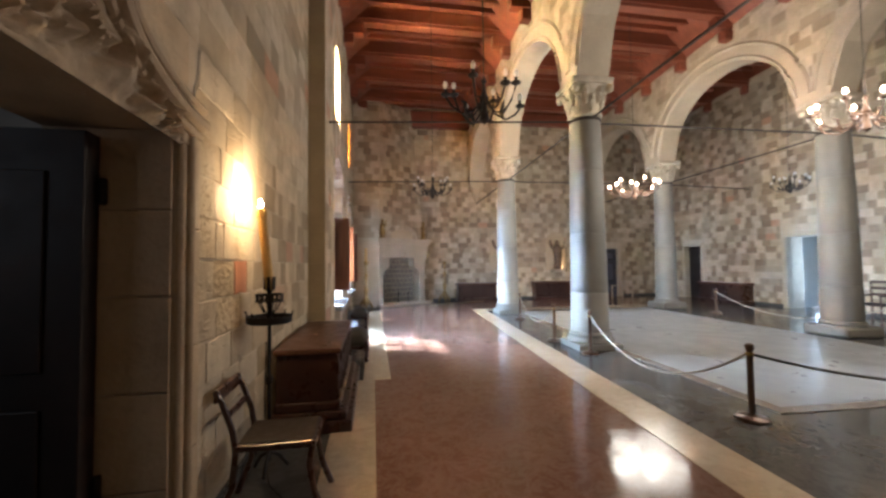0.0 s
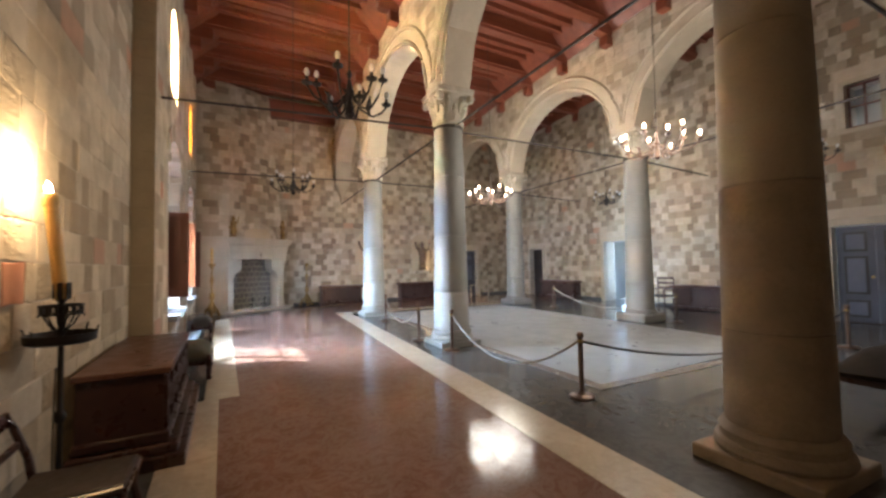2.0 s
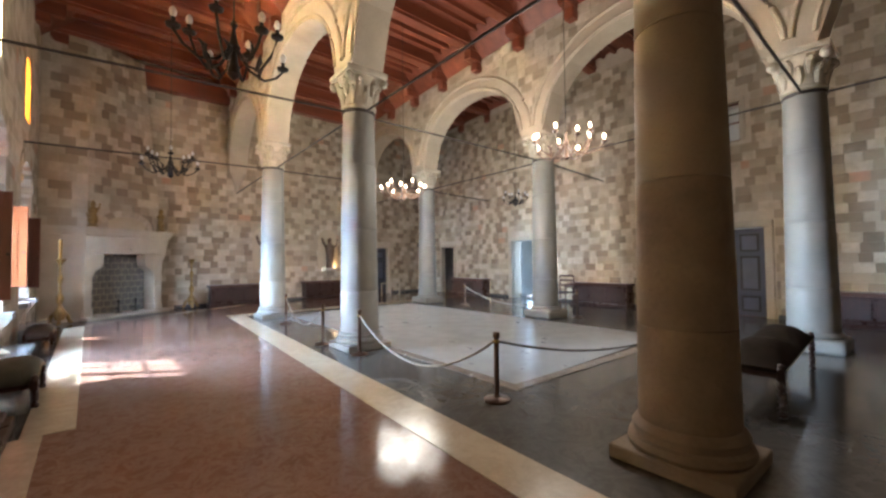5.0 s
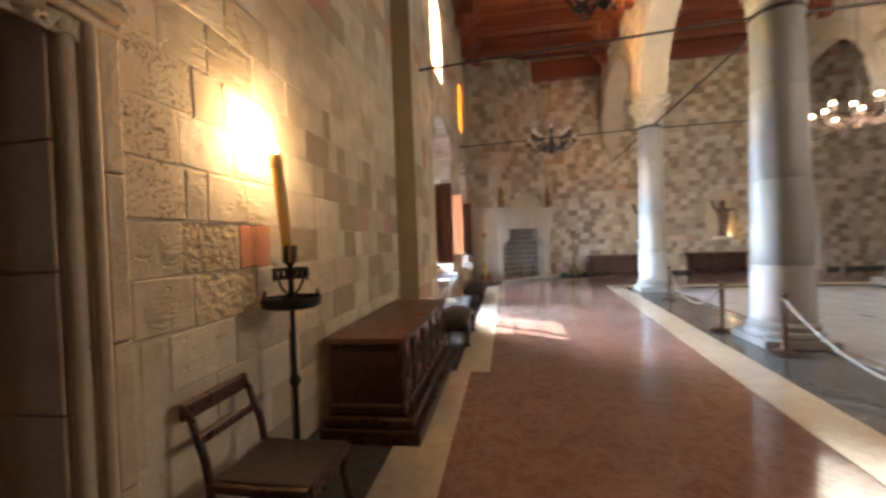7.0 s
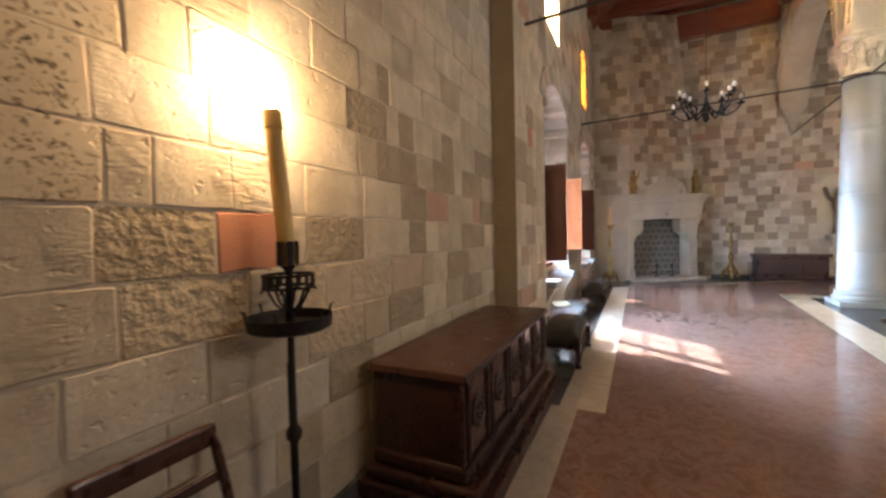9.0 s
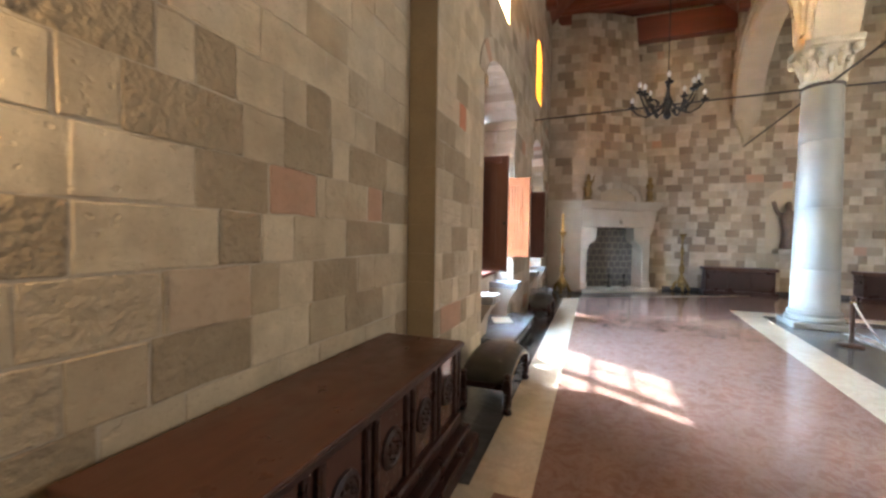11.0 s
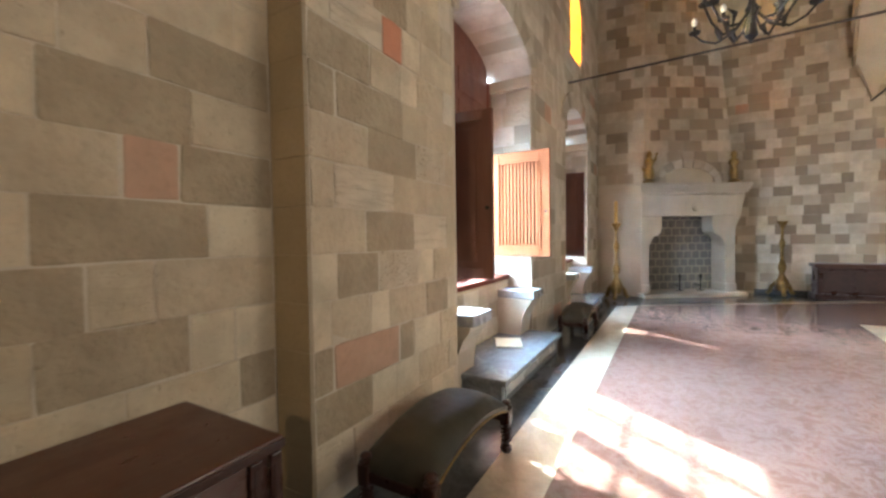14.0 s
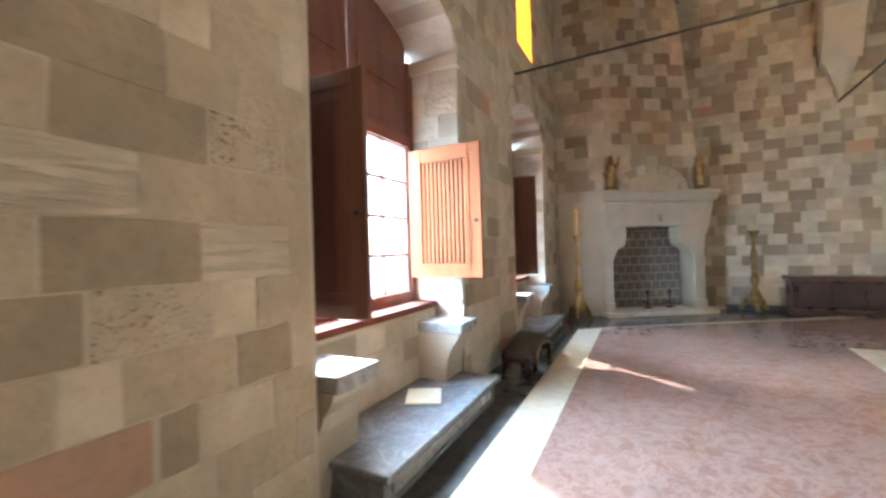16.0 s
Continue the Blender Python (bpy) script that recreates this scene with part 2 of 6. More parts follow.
M_BENCH_TOP = marble("blue_grey_bench_marble", (0.20, 0.21, 0.22), (0.26, 0.27, 0.275), (0.14, 0.14, 0.15), 0.16, 1.6, spec=0.8)
M_BENCH_PALE = marble("pale_grey_panel_marble", (0.40, 0.39, 0.37), (0.34, 0.335, 0.32), (0.25, 0.25, 0.25), 0.25, 1.6)
M_PLASTER = plain("pale_plaster", (0.62, 0.60, 0.56), (0.54, 0.52, 0.48), 0.9, 1.5)
M_ROOF = plain("red_stained_timber", (0.26, 0.075, 0.036), (0.18, 0.05, 0.024), 0.42, 2.0, bump=0.2, fine=30, stretch=(0.25, 2.5, 2.5))
M_ROOF_X = plain("red_stained_beam", (0.27, 0.065, 0.028), (0.19, 0.045, 0.02), 0.42, 2.0, bump=0.2, fine=30, stretch=(0.25, 2.5, 2.5))
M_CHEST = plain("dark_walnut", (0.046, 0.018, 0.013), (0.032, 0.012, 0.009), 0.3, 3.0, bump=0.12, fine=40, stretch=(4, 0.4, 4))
# lids of chest and benches: a lighter, redder tone than the bodies
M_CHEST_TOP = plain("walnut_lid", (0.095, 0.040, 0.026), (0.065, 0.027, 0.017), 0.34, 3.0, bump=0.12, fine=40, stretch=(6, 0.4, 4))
M_CARVE = plain("carved_dark_walnut", (0.035, 0.016, 0.011), (0.05, 0.02, 0.014), 0.45, 12, bump=0.4)
M_CHAIR = plain("mahogany", (0.070, 0.028, 0.018), (0.046, 0.019, 0.012), 0.3, 5.0, bump=0.08, fine=50)
M_CANE = plain("leather_seat", (0.030, 0.016, 0.012), (0.022, 0.012, 0.009), 0.68, 8, bump=0.3, fine=90)
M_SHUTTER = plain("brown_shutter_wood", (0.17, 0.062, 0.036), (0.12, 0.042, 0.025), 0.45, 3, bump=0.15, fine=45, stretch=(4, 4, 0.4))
# brighter orange copy of the shutter wood, window light painted into its colour
M_SHUTTER_LIT = plain("daylit_shutter_wood", (0.27, 0.082, 0.024), (0.22, 0.066, 0.019), 0.75, 3, bump=0.15, fine=45, stretch=(4, 4, 0.4), spec=0.2)
M_FRAME = plain("window_frame_wood", (0.22, 0.068, 0.034), (0.17, 0.052, 0.026), 0.45, 3, bump=0.15, fine=45)
M_SILL = plain("matt_red_brown_sill_wood", (0.15, 0.042, 0.022), (0.11, 0.032, 0.017), 0.8, 3, bump=0.15, fine=45, spec=0.15)
M_IRON = plain("wrought_iron", (0.022, 0.020, 0.019), (0.035, 0.030, 0.027), 0.5, 14, metal=0.6, bump=0.3, fine=120)
M_ROD = plain("tie_rod_iron", (0.06, 0.05, 0.045), (0.09, 0.07, 0.06), 0.6, 8, metal=0.4)
M_BRASS = plain("gilt", (0.36, 0.24, 0.08), (0.22, 0.14, 0.05), 0.4, 10, metal=0.75, bump=0.3)
M_BRONZE = plain("bronze_post", (0.13, 0.075, 0.045), (0.09, 0.05, 0.03), 0.35, 8, metal=0.5)
M_ROPE = plain("pale_rope", (0.42, 0.38, 0.32), (0.32, 0.28, 0.23), 0.8, 30, bump=0.6, fine=150)
M_ROPE_DARK = plain("dark_rope", (0.10, 0.085, 0.075), (0.07, 0.06, 0.05), 0.8, 30, bump=0.6, fine=150)
M_WAX = plain("yellow_wax", (0.62, 0.40, 0.10), (0.55, 0.33, 0.08), 0.45, 6)
M_LEATHER = plain("dark_green_leather", (0.060, 0.054, 0.036), (0.042, 0.038, 0.026), 0.48, 7, bump=0.2, fine=110)
M_VELVET = plain("dark_upholstery", (0.026, 0.020, 0.015), (0.018, 0.014, 0.011), 0.9, 7, bump=0.3, fine=110, spec=0.12)
M_SOOT = plain("grey_fire_brick", (0.22, 0.20, 0.17), (0.16, 0.15, 0.13), 0.9, 7, bump=0.4)
M_JOINT = plain("pale_joint", (0.36, 0.32, 0.25), (0.32, 0.28, 0.22), 0.9, 7, bump=0.4)
M_DOOR_FIELD = plain("lighter_blue_grey_paint", (0.085, 0.088, 0.115), (0.07, 0.073, 0.095), 0.5, 3)
M_DOOR_BLUE = plain("blue_grey_painted_door", (0.06, 0.058, 0.078), (0.048, 0.047, 0.062), 0.5, 3)
M_DOOR_PALE = plain("pale_blue_painted_door", (0.50, 0.58, 0.68), (0.44, 0.52, 0.62), 0.5, 3)
M_DOOR_DARK = plain("very_dark_door_wood", (0.022, 0.014, 0.012), (0.015, 0.010, 0.009), 0.5, 3)
M_STATUE = plain("dark_carved_wood", (0.16, 0.10, 0.055), (0.10, 0.06, 0.035), 0.6, 8)
M_PAPER = plain("cream_card", (0.70, 0.66, 0.50), (0.66, 0.62, 0.46), 0.7, 8, bump=0.05)
M_CASTLE_GROUND = plain("courtyard_ground", (0.45, 0.42, 0.36), (0.38, 0.35, 0.30), 0.9, 0.6)


def glow(name, color, strength):
    m, nt, p = base_nodes(name)
    p.inputs["Base Color"].default_value = (*color, 1)
    p.inputs["Emission Color"].default_value = (*color, 1)
    p.inputs["Emission Strength"].default_value = strength
    return m


def glass_mat(name, color, rough=0.0):
    m, nt, p = base_nodes(name)
    p.inputs["Base Color"].default_value = (*color, 1)
    p.inputs["Transmission Weight"].default_value = 1.0
    p.inputs["Roughness"].default_value = rough
    p.inputs["IOR"].default_value = 1.1
    return m


M_BULB_ON = glow("lit_bulb", (1.0, 0.70, 0.40), 3.5)
M_BULB_NICHE = glow("dim_niche_bulb", (1.0, 0.72, 0.45), 3.0)
M_BULB_CANDLE = glow("lit_candle_bulb", (1.0, 0.72, 0.55), 14.0)
M_BULB_OFF = plain("frosted_bulb", (0.82, 0.82, 0.82), (0.76, 0.76, 0.78), 0.25, 9, bump=0.0)
M_GLASS = glass_mat("window_glass", (0.95, 0.97, 1.0))
def amber(name, color):
    m, nt, p = base_nodes(name)
    t = nt.nodes.new("ShaderNodeBsdfTranslucent")
    t.inputs[0].default_value = (*color, 1)
    nt.links.new(t.outputs[0], nt.nodes["Material Output"].inputs[0])
    return m


M_AMBER, M_PALE_AMBER = amber("amber_glass", (0.58, 0.31, 0.035)), amber("pale_amber_glass", (0.95, 0.78, 0.52))

# ---- mesh helpers ----


def obj(name, bm, mat, parent=None, label="", m=None, smooth=False):
    me = bpy.data.meshes.new(name)
    bm.normal_update()
    bm.to_mesh(me)
    bm.free()
    for x in mat if isinstance(mat, (list, tuple)) else [mat]:
        me.materials.append(x)
    if smooth:
        me.shade_smooth()
        me.set_sharp_from_angle(angle=radians(40))
    ob = new(name, me)
    if parent:
        ob.parent = parent
    if m is not None:
        ob.matrix_basis = m
    if label:
        tagged(ob, label)
    return ob


def part(name, bm, mat, parent, label="", smooth=False, m=None):
    return obj(name, bm, mat, parent, label, m, smooth)


def empty(name, m, label, category, group="", kind=""):
    ob = new(name)
    ob.matrix_basis = m
    return tagged(ob, label, category, group, kind)


def box(bm, x0, x1, y0, y1, z0, z1, bevel=0.0, m=None):
    vs = [bm.verts.new(c) for c in ((x0, y0, z0), (x1, y0, z0), (x1, y1, z0), (x0, y1, z0), (x0, y0, z1), (x1, y0, z1), (x1, y1, z1), (x0, y1, z1))]
    fs = [bm.faces.new([vs[i] for i in f]) for f in ((3, 2, 1, 0), (4, 5, 6, 7), (0, 1, 5, 4), (1, 2, 6, 5), (2, 3, 7, 6), (3, 0, 4, 7))]
    if bevel:
        es = {e for f in fs for e in f.edges}
        r = bmesh.ops.bevel(bm, geom=list(es), offset=bevel, segments=2, profile=0.5, affect="EDGES")
        vs = list({v for v in vs if v.is_valid} | set(r["verts"]))
    if m is not None:
        bmesh.ops.transform(bm, matrix=m, verts=vs)
    return vs


def boxed(x0, x1, y0, y1, z0, z1, bevel=0.0, m=None):
    bm = bmesh.new()
    box(bm, x0, x1, y0, y1, z0, z1, bevel, m)
    return bm


def lathe(bm, profile, n=24, m=None, wobble=None):
    """Turns (radius, z) pairs about the z axis."""
    rings = []
    made = []
    for r, z in profile:
        ring = []
        for i in range(n):
            a = 2 * math.pi * i / n
            k = wobble(a, z) if wobble else 1.0
            ring.append(bm.verts.new((r * k * math.cos(a), r * k * math.sin(a), z)))
        rings.append(ring)
        made += ring
    for a, b in zip(rings, rings[1:]):
        for i in range(n):
            bm.faces.new((a[i], a[(i + 1) % n], b[(i + 1) % n], b[i]))
    bm.faces.new(rings[0][::-1])
    bm.faces.new(rings[-1])
    if m is not None:
        bmesh.ops.transform(bm, matrix=m, verts=made)
    return made


def lathed(profile, n=24, m=None, wobble=None):
    bm = bmesh.new()
    lathe(bm, profile, n, m, wobble)
    return bm


def tube(bm, pts, r, n=8, radii=None):
    """A round bar along a line of points."""
    pts = [Vector(p) for p in pts]
    rings = []
    for i, p in enumerate(pts):
        d = (pts[min(i + 1, len(pts) - 1)] - pts[max(i - 1, 0)]).normalized()
        u = d.cross(Vector((0, 0, 1)) if abs(d.z) < 0.9 else Vector((1, 0, 0))).normalized()
        v = d.cross(u)
        k = radii[i] if radii else r
        rings.append([bm.verts.new(p + k * (math.cos(2 * math.pi * j / n) * u + math.sin(2 * math.pi * j / n) * v)) for j in range(n)])
    for a, b in zip(rings, rings[1:]):
        for j in range(n):
            bm.faces.new((a[j], b[j], b[(j + 1) % n], a[(j + 1) % n]))
    bm.faces.new(rings[0])
    bm.faces.new(rings[-1][::-1])


def tubed(pts, r, n=8, radii=None):
    bm = bmesh.new()
    tube(bm, pts, r, n, radii)
    return bm


def prism(bm, outline, z0, z1):
    """An upright solid over a plan outline."""
    lo = [bm.verts.new((x, y, z0)) for x, y in outline]
    hi = [bm.verts.new((x, y, z1)) for x, y in outline]
    n = len(outline)
    bm.faces.new(lo[::-1])
    bm.faces.new(hi)
    for i in range(n):
        bm.faces.new((lo[i], lo[(i + 1) % n], hi[(i + 1) % n], hi[i]))
    return lo + hi


def ellipse_top(op, s):
    """Height of an opening's head at s; op is (s0, s1, sill, spring, rise)."""
    s0, s1, _, spring, rise = op
    c, a = (s0 + s1) / 2, (s1 - s0) / 2
    return spring + rise * math.sqrt(max(0.0, 1 - ((s - c) / a) ** 2))


def wall_mesh(s0, s1, z0, z1, depth, openings):
    """A wall along local x, its face at y=0 and its back at y=depth, with arched or square openings cut right through."""
    bm = bmesh.new()
    marks = {s0, s1}
    for op in openings:
        n = 16 if op[4] > 0 else 1
        marks |= {op[0] + (op[1] - op[0]) * i / n for i in range(n + 1)}
    marks = sorted(x for x in marks if s0 <= x <= s1)
    for a, b in zip(marks, marks[1:]):
        if b - a < 1e-5:
            continue
        low = (z0, z0)
        here = sorted((o for o in openings if o[0] < (a + b) / 2 < o[1]), key=lambda o: o[2])
        spans = []
        for o in here:
            if o[2] > low[0] + 1e-4:
                spans.append((low, (o[2], o[2])))
            low = (ellipse_top(o, a), ellipse_top(o, b)) if o[4] > 0 else (o[3], o[3])
        spans.append((low, (z1, z1)))
        for (la, lb), (ha, hb) in spans:
            vs = [bm.verts.new(c) for c in ((a, 0, la), (b, 0, lb), (b, depth, lb), (a, depth, la), (a, 0, ha), (b, 0, hb), (b, depth, hb), (a, depth, ha))]
            for f in ((3, 2, 1, 0), (4, 5, 6, 7), (0, 1, 5, 4), (1, 2, 6, 5), (2, 3, 7, 6), (3, 0, 4, 7)):
                bm.faces.new([vs[i] for i in f])
    return bm


COURSE = 0.205
rng = random.Random(5)


def stone_rows(s0, s1, z0, z1, blocked, lmin=0.2, lmax=0.5, h=COURSE, fixed=()):
    """Courses of stones (a, b, za, zb) over a wall face; blocked(a, b, za, zb) tells where none may lie, fixed holds stretches (course, a, b) that are already taken."""
    out, z, k = [], z0, 0
    while z < z1 - 0.03:
        s = s0
        for _, a, b in sorted(q for q in fixed if q[0] == k) + [(k, s1, s1)]:
            if a - s > 0.03:
                out += stone_course(s, a, z, min(z + h, z1), blocked, lmin, lmax)
            s = b
        z, k = min(z + h, z1), k + 1
    return out


def stone_course(s0, s1, z, zt, blocked, lmin, lmax):
    out, s, first = [], s0, True
    while s < s1 - 0.02:
        e = s + rng.uniform(lmin, lmax) * (rng.uniform(0.4, 1.0) if first else 1.0)
        first = False
        if e > s1 - lmin * 0.6:
            e = s1
        if not blocked(s, e, z, zt):
            out.append((s, e, z, zt))
        else:
            n, start = 8, None
            for i in range(n + 1):
                a, b = s + (e - s) * i / n, s + (e - s) * (i + 1) / n
                if i == n or blocked(a, b, z, zt):
                    if start is not None and a - start > 0.03:
                        out.append((start, a, z, zt))
                    start = None
                elif start is None:
                    start = a
        s = e
    return out


def chequer_rows(s0, s1, z0, z1, blocked, h=COURSE):
    """Courses in which pale stones alternate with shorter dark ones: two lists, pale and dark."""
    pale, dark, z, k = [], [], z0, 0
    while z < z1 - 0.03:
        zt = min(z + h, z1)
        s, is_dark = s0 - rng.uniform(0, 0.12), k % 2 == 0
        while s < s1 - 0.02:
            n = (rng.uniform(0.17, 0.24) if rng.random() < 0.4 else rng.uniform(0.28, 0.42)) if is_dark else rng.uniform(0.22, 0.40)
            a, e = max(s, s0), min(s + n, s1)
            if e - a > 0.03:
                (dark if is_dark and rng.random() < 0.88 else pale).extend(stone_course(a, e, z, zt, blocked, 2.0, 2.1))
            s, is_dark = s + n, not is_dark if rng.random() < 0.93 else False
        z, k = zt, k + 1
    return pale, dark


def chequer(parent, s0, s1, z0, z1, blocked, near=(0.0, 0.0), proud=0.012):
    """Chequered courses; up to 300 stones within the stretch near are single, the rest joined."""
    for rows, mat, one, label in zip(chequer_rows(s0, s1, z0, z1, blocked), (M_STONE_PALE, M_STONE_DARK), (M_STONE_PALE_ONE, M_STONE_DARK_ONE), ("rows of cream ashlar stones", "scattered dark brown ashlar stones")):
        single = [r for r in rows if near[0] < r[0] < near[1]][:150]
        taken = set(single)
        for r in single:
            v, f = stone_shape(*r, proud)
            me = bpy.data.meshes.new("stone")
            me.from_pydata(v, [], f)
            me.materials.append(one)
            new("stone", me).parent = parent
        stone_stuff("wall_stones", [r for r in rows if r not in taken], None, proud, parent, label, mat)


def worn_stone(a, b, za, zb, proud, gap=0.003, wear=0.006):
    """A near stone: its outline wavers between the corners and its corners are worn round."""
    a, b, za, zb = a + gap, b - gap, za + gap, zb - gap
    j = lambda: rng.uniform(-wear, wear)
    r = min(0.006, (b - a) / 5)
    flat = []
    for x, z, dx, dz, ln in ((a, za, 1, 0, b - a), (b, za, 0, 1, zb - za), (b, zb, -1, 0, b - a), (a, zb, 0, -1, zb - za)):
        n = 3 if dx else 2
        for q in range(n):
            t = r + (ln - 2 * r) * q / (n - 1)
            flat.append((x + dx * t + (j() if dz else 0), z + dz * t + (j() if dx else 0)))
    cx, cz = (a + b) / 2, (za + zb) / 2
    tilt, lift = rng.uniform(-0.003, 0.003), rng.uniform(-0.003, 0.003)
    front = []
    for x, z in flat:
        d = max(abs(x - cx), abs(z - cz), 1e-3)
        k = 1 - 0.007 / d
        front.append((cx + (x - cx) * k, -proud + tilt * (x - cx) / (b - a) + lift * (z - cz) / (zb - za), cz + (z - cz) * k))
    n = len(flat)
    verts = [(x, 0.0, z) for x, z in flat] + [(x, -proud * 0.45, z) for x, z in flat] + front
    faces = [tuple(range(2 * n, 3 * n))]
    for o in (0, n):
        faces += [(o + i, o + (i + 1) % n, o + n + (i + 1) % n, o + n + i) for i in range(n)]
    return verts, faces


def stone_shape(a, b, za, zb, proud, gap=0.002, rough=0.003):
    """Corners of one dressed stone, its front slightly pillowed and uneven; the wall face is y=0 and the front looks to -y."""
    j = lambda k=1.0: rng.uniform(-rough, rough) * k
    a, b, za, zb = a + gap, b - gap, za + gap, zb - gap
    c = min(0.005, (b - a) / 4)
    back = [(a, 0.0, za), (b, 0.0, za), (b, 0.0, zb), (a, 0.0, zb)]
    rim = [(x + j(0.4), -proud * 0.6, z + j(0.4)) for x, _, z in back]
    front = [(a + c + j(), -proud + j(0.5), za + c + j()), (b - c + j(), -proud + j(0.5), za + c + j()), (b - c + j(), -proud + j(0.5), zb - c + j()), (a + c + j(), -proud + j(0.5), zb - c + j())]
    verts = back + rim + front
    faces = [(8, 9, 10, 11)]
    for o in (0, 4):
        for i in range(4):
            k = (i + 1) % 4
            faces.append((o + i, o + k, o + 4 + k, o + 4 + i))
    return verts, faces


def stone_stuff(name, rows, m, proud, parent=None, label="rows of cream and brown ashlar stones", mat=None):
    verts, faces = [], []
    for r in rows:
        v, f = stone_shape(*r, proud)
        n = len(verts)
        verts += v
        faces += [tuple(n + i for i in q) for q in f]
    me = bpy.data.meshes.new(name)
    me.from_pydata(verts, [], faces)
    me.materials.append(mat or M_STONE_FAR)
    ob = new(name, me)
    if parent:
        ob.parent = parent
    else:
        ob.matrix_basis = m
    return tagged(ob, label, "" if parent else "stones", "", "stuff")


def not_in(openings, margin=0.0):
    def blocked(a, b, za, zb):
        for op in openings:
            if b > op[0] - margin and a < op[1] + margin:
                mid = min(max((a + b) / 2, op[0]), op[1])
                near = min(max(op[0], op[1] if mid > (op[0] + op[1]) / 2 else op[0]), op[1])
                inner = a if abs(a - (op[0] + op[1]) / 2) < abs(b - (op[0] + op[1]) / 2) else b
                top = ellipse_top(op, min(max(inner, op[0] + 1e-3), op[1] - 1e-3)) if op[4] > 0 else op[3]
                if zb > op[2] and za < top + margin:
                    return True
        return False
    return blocked

# ---- structure ----
TOP, SPRING = 7.5, 4.56
LEAN1, LEAN2 = 0.05, 0.05
ROWS_Y = (2.25, 7.2, 12.15)


def row_x(row, y):
    return (3.35 + LEAN1 * (y - 7.2)) if row == 0 else (8.5 + LEAN2 * (y - 7.05))


def sheet(name, outline, z, thick, mat, label):
    bm = bmesh.new()
    prism(bm, outline, z - thick, z)
    return tagged(obj(name, bm, mat), label, "floor", "", "structure")


tagged(obj("ground", boxed(-400, 400, -400, 400, -0.6, -0.5), M_CASTLE_GROUND), "pale stony courtyard ground outside", "ground", "", "structure")
sheet("floor", [(-5, -3), (13, -3), (13, 17), (-5, 17)], 0.0, 0.3, M_GREY, "polished dark grey marble floor")


def stripe_x(y):
    return 1.86 + 0.0835 * (y - 2.6)


sheet("floor_red", [(-0.30, -2.6), (stripe_x(-2.6), -2.6), (stripe_x(13.3), 13.3), (12.0, 12.9), (12.0, 15.7), (4.2, 16.15), (-0.10, 13.7), (-0.10, 5.95), (-0.30, 5.95)], 0.004, 0.02, M_RED, "polished red-brown marble floor with pale veins")
for out, nm in (
    ([(-0.68, -2.6), (-0.30, -2.6), (-0.30, 5.95), (-0.68, 5.95)], "near"),
    ([(-0.44, 5.95), (-0.10, 5.95), (-0.10, 13.7), (-0.44, 13.45)], "far"),
    ([(-0.44, 13.45), (-0.10, 13.7), (4.2, 16.15), (4.0, 16.3)], "hearth"),
    ([(stripe_x(-2.6), -2.6), (stripe_x(-2.6) + 0.41, -2.6), (stripe_x(12.9) + 0.41, 12.9), (stripe_x(13.3), 13.3)], "arcade"),
    ([(stripe_x(13.3), 13.3), (stripe_x(12.9) + 0.41, 12.9), (9.3, 12.62), (9.3, 13.0)], "back"),
    ([(3.0, 0.55), (9.4, 0.25), (9.4, 0.7), (3.0, 0.95)], "front"),
):
    sheet("floor_stripe", out, 0.008, 0.02, M_WHITE, "cream marble floor stripe")
# the pale mosaic field in the middle, with a pink inlaid line round it


def quad_between(a, b, y0, y1):
    return [(row_x(0, y0) + a, y0), (row_x(1, y0) - b, y0), (row_x(1, y1) - b, y1), (row_x(0, y1) + a, y1)]


sheet("floor_mosaic", quad_between(0.40, 0.55, 4.12, 12.3), 0.004, 0.02, M_NAVE, "pale grey mosaic floor field")
for q in (
    [(3.3 + 0.15, 4.0), (8.0, 3.8), (8.0, 3.95), (3.45, 4.15)],
    [(3.42, 4.0), (3.57, 4.0), (3.95, 12.0), (3.8, 12.0)],
):
    sheet("floor_inlay", q, 0.008 if q[0][0] > 3.43 else 0.011, 0.02, M_INLAY, "pinkish inlaid marble line")

WIN1, WIN2 = (8.25, 10.15, 0.0, 3.20, 0.38), (11.92, 13.72, 0.0, 3.10, 0.38)
CLER1, CLER2 = (8.45, 9.5, 4.35, 5.35, 0.45), (12.33, 13.17, 4.32, 5.25, 0.35)
LEFT1, LEFT2 = pose(-1.23, 0, 0, 0, 0, 90), pose(-1.0, 0, 0, 0, 0, 90)
DOOR1 = (1.85, 2.88, 0.0, 2.08, 0.0)


def wall(name, m, s0, s1, z0, z1, depth, openings, label, mat=M_MORTAR):
    return tagged(obj(name, wall_mesh(s0, s1, z0, z1, depth, openings), mat, None, "", m), label, "wall", "", "structure")


w1 = wall("wall_west_near", LEFT1, -2.7, 6.8, 0, 7.75, 0.55, [DOOR1], "cream and brown ashlar wall with a carved doorway")
w2 = wall("wall_west_window", LEFT2, 6.8, 16.9, 0, 7.75, 0.75, [WIN1, WIN2, CLER1, CLER2], "cream and brown ashlar wall with two arched windows")
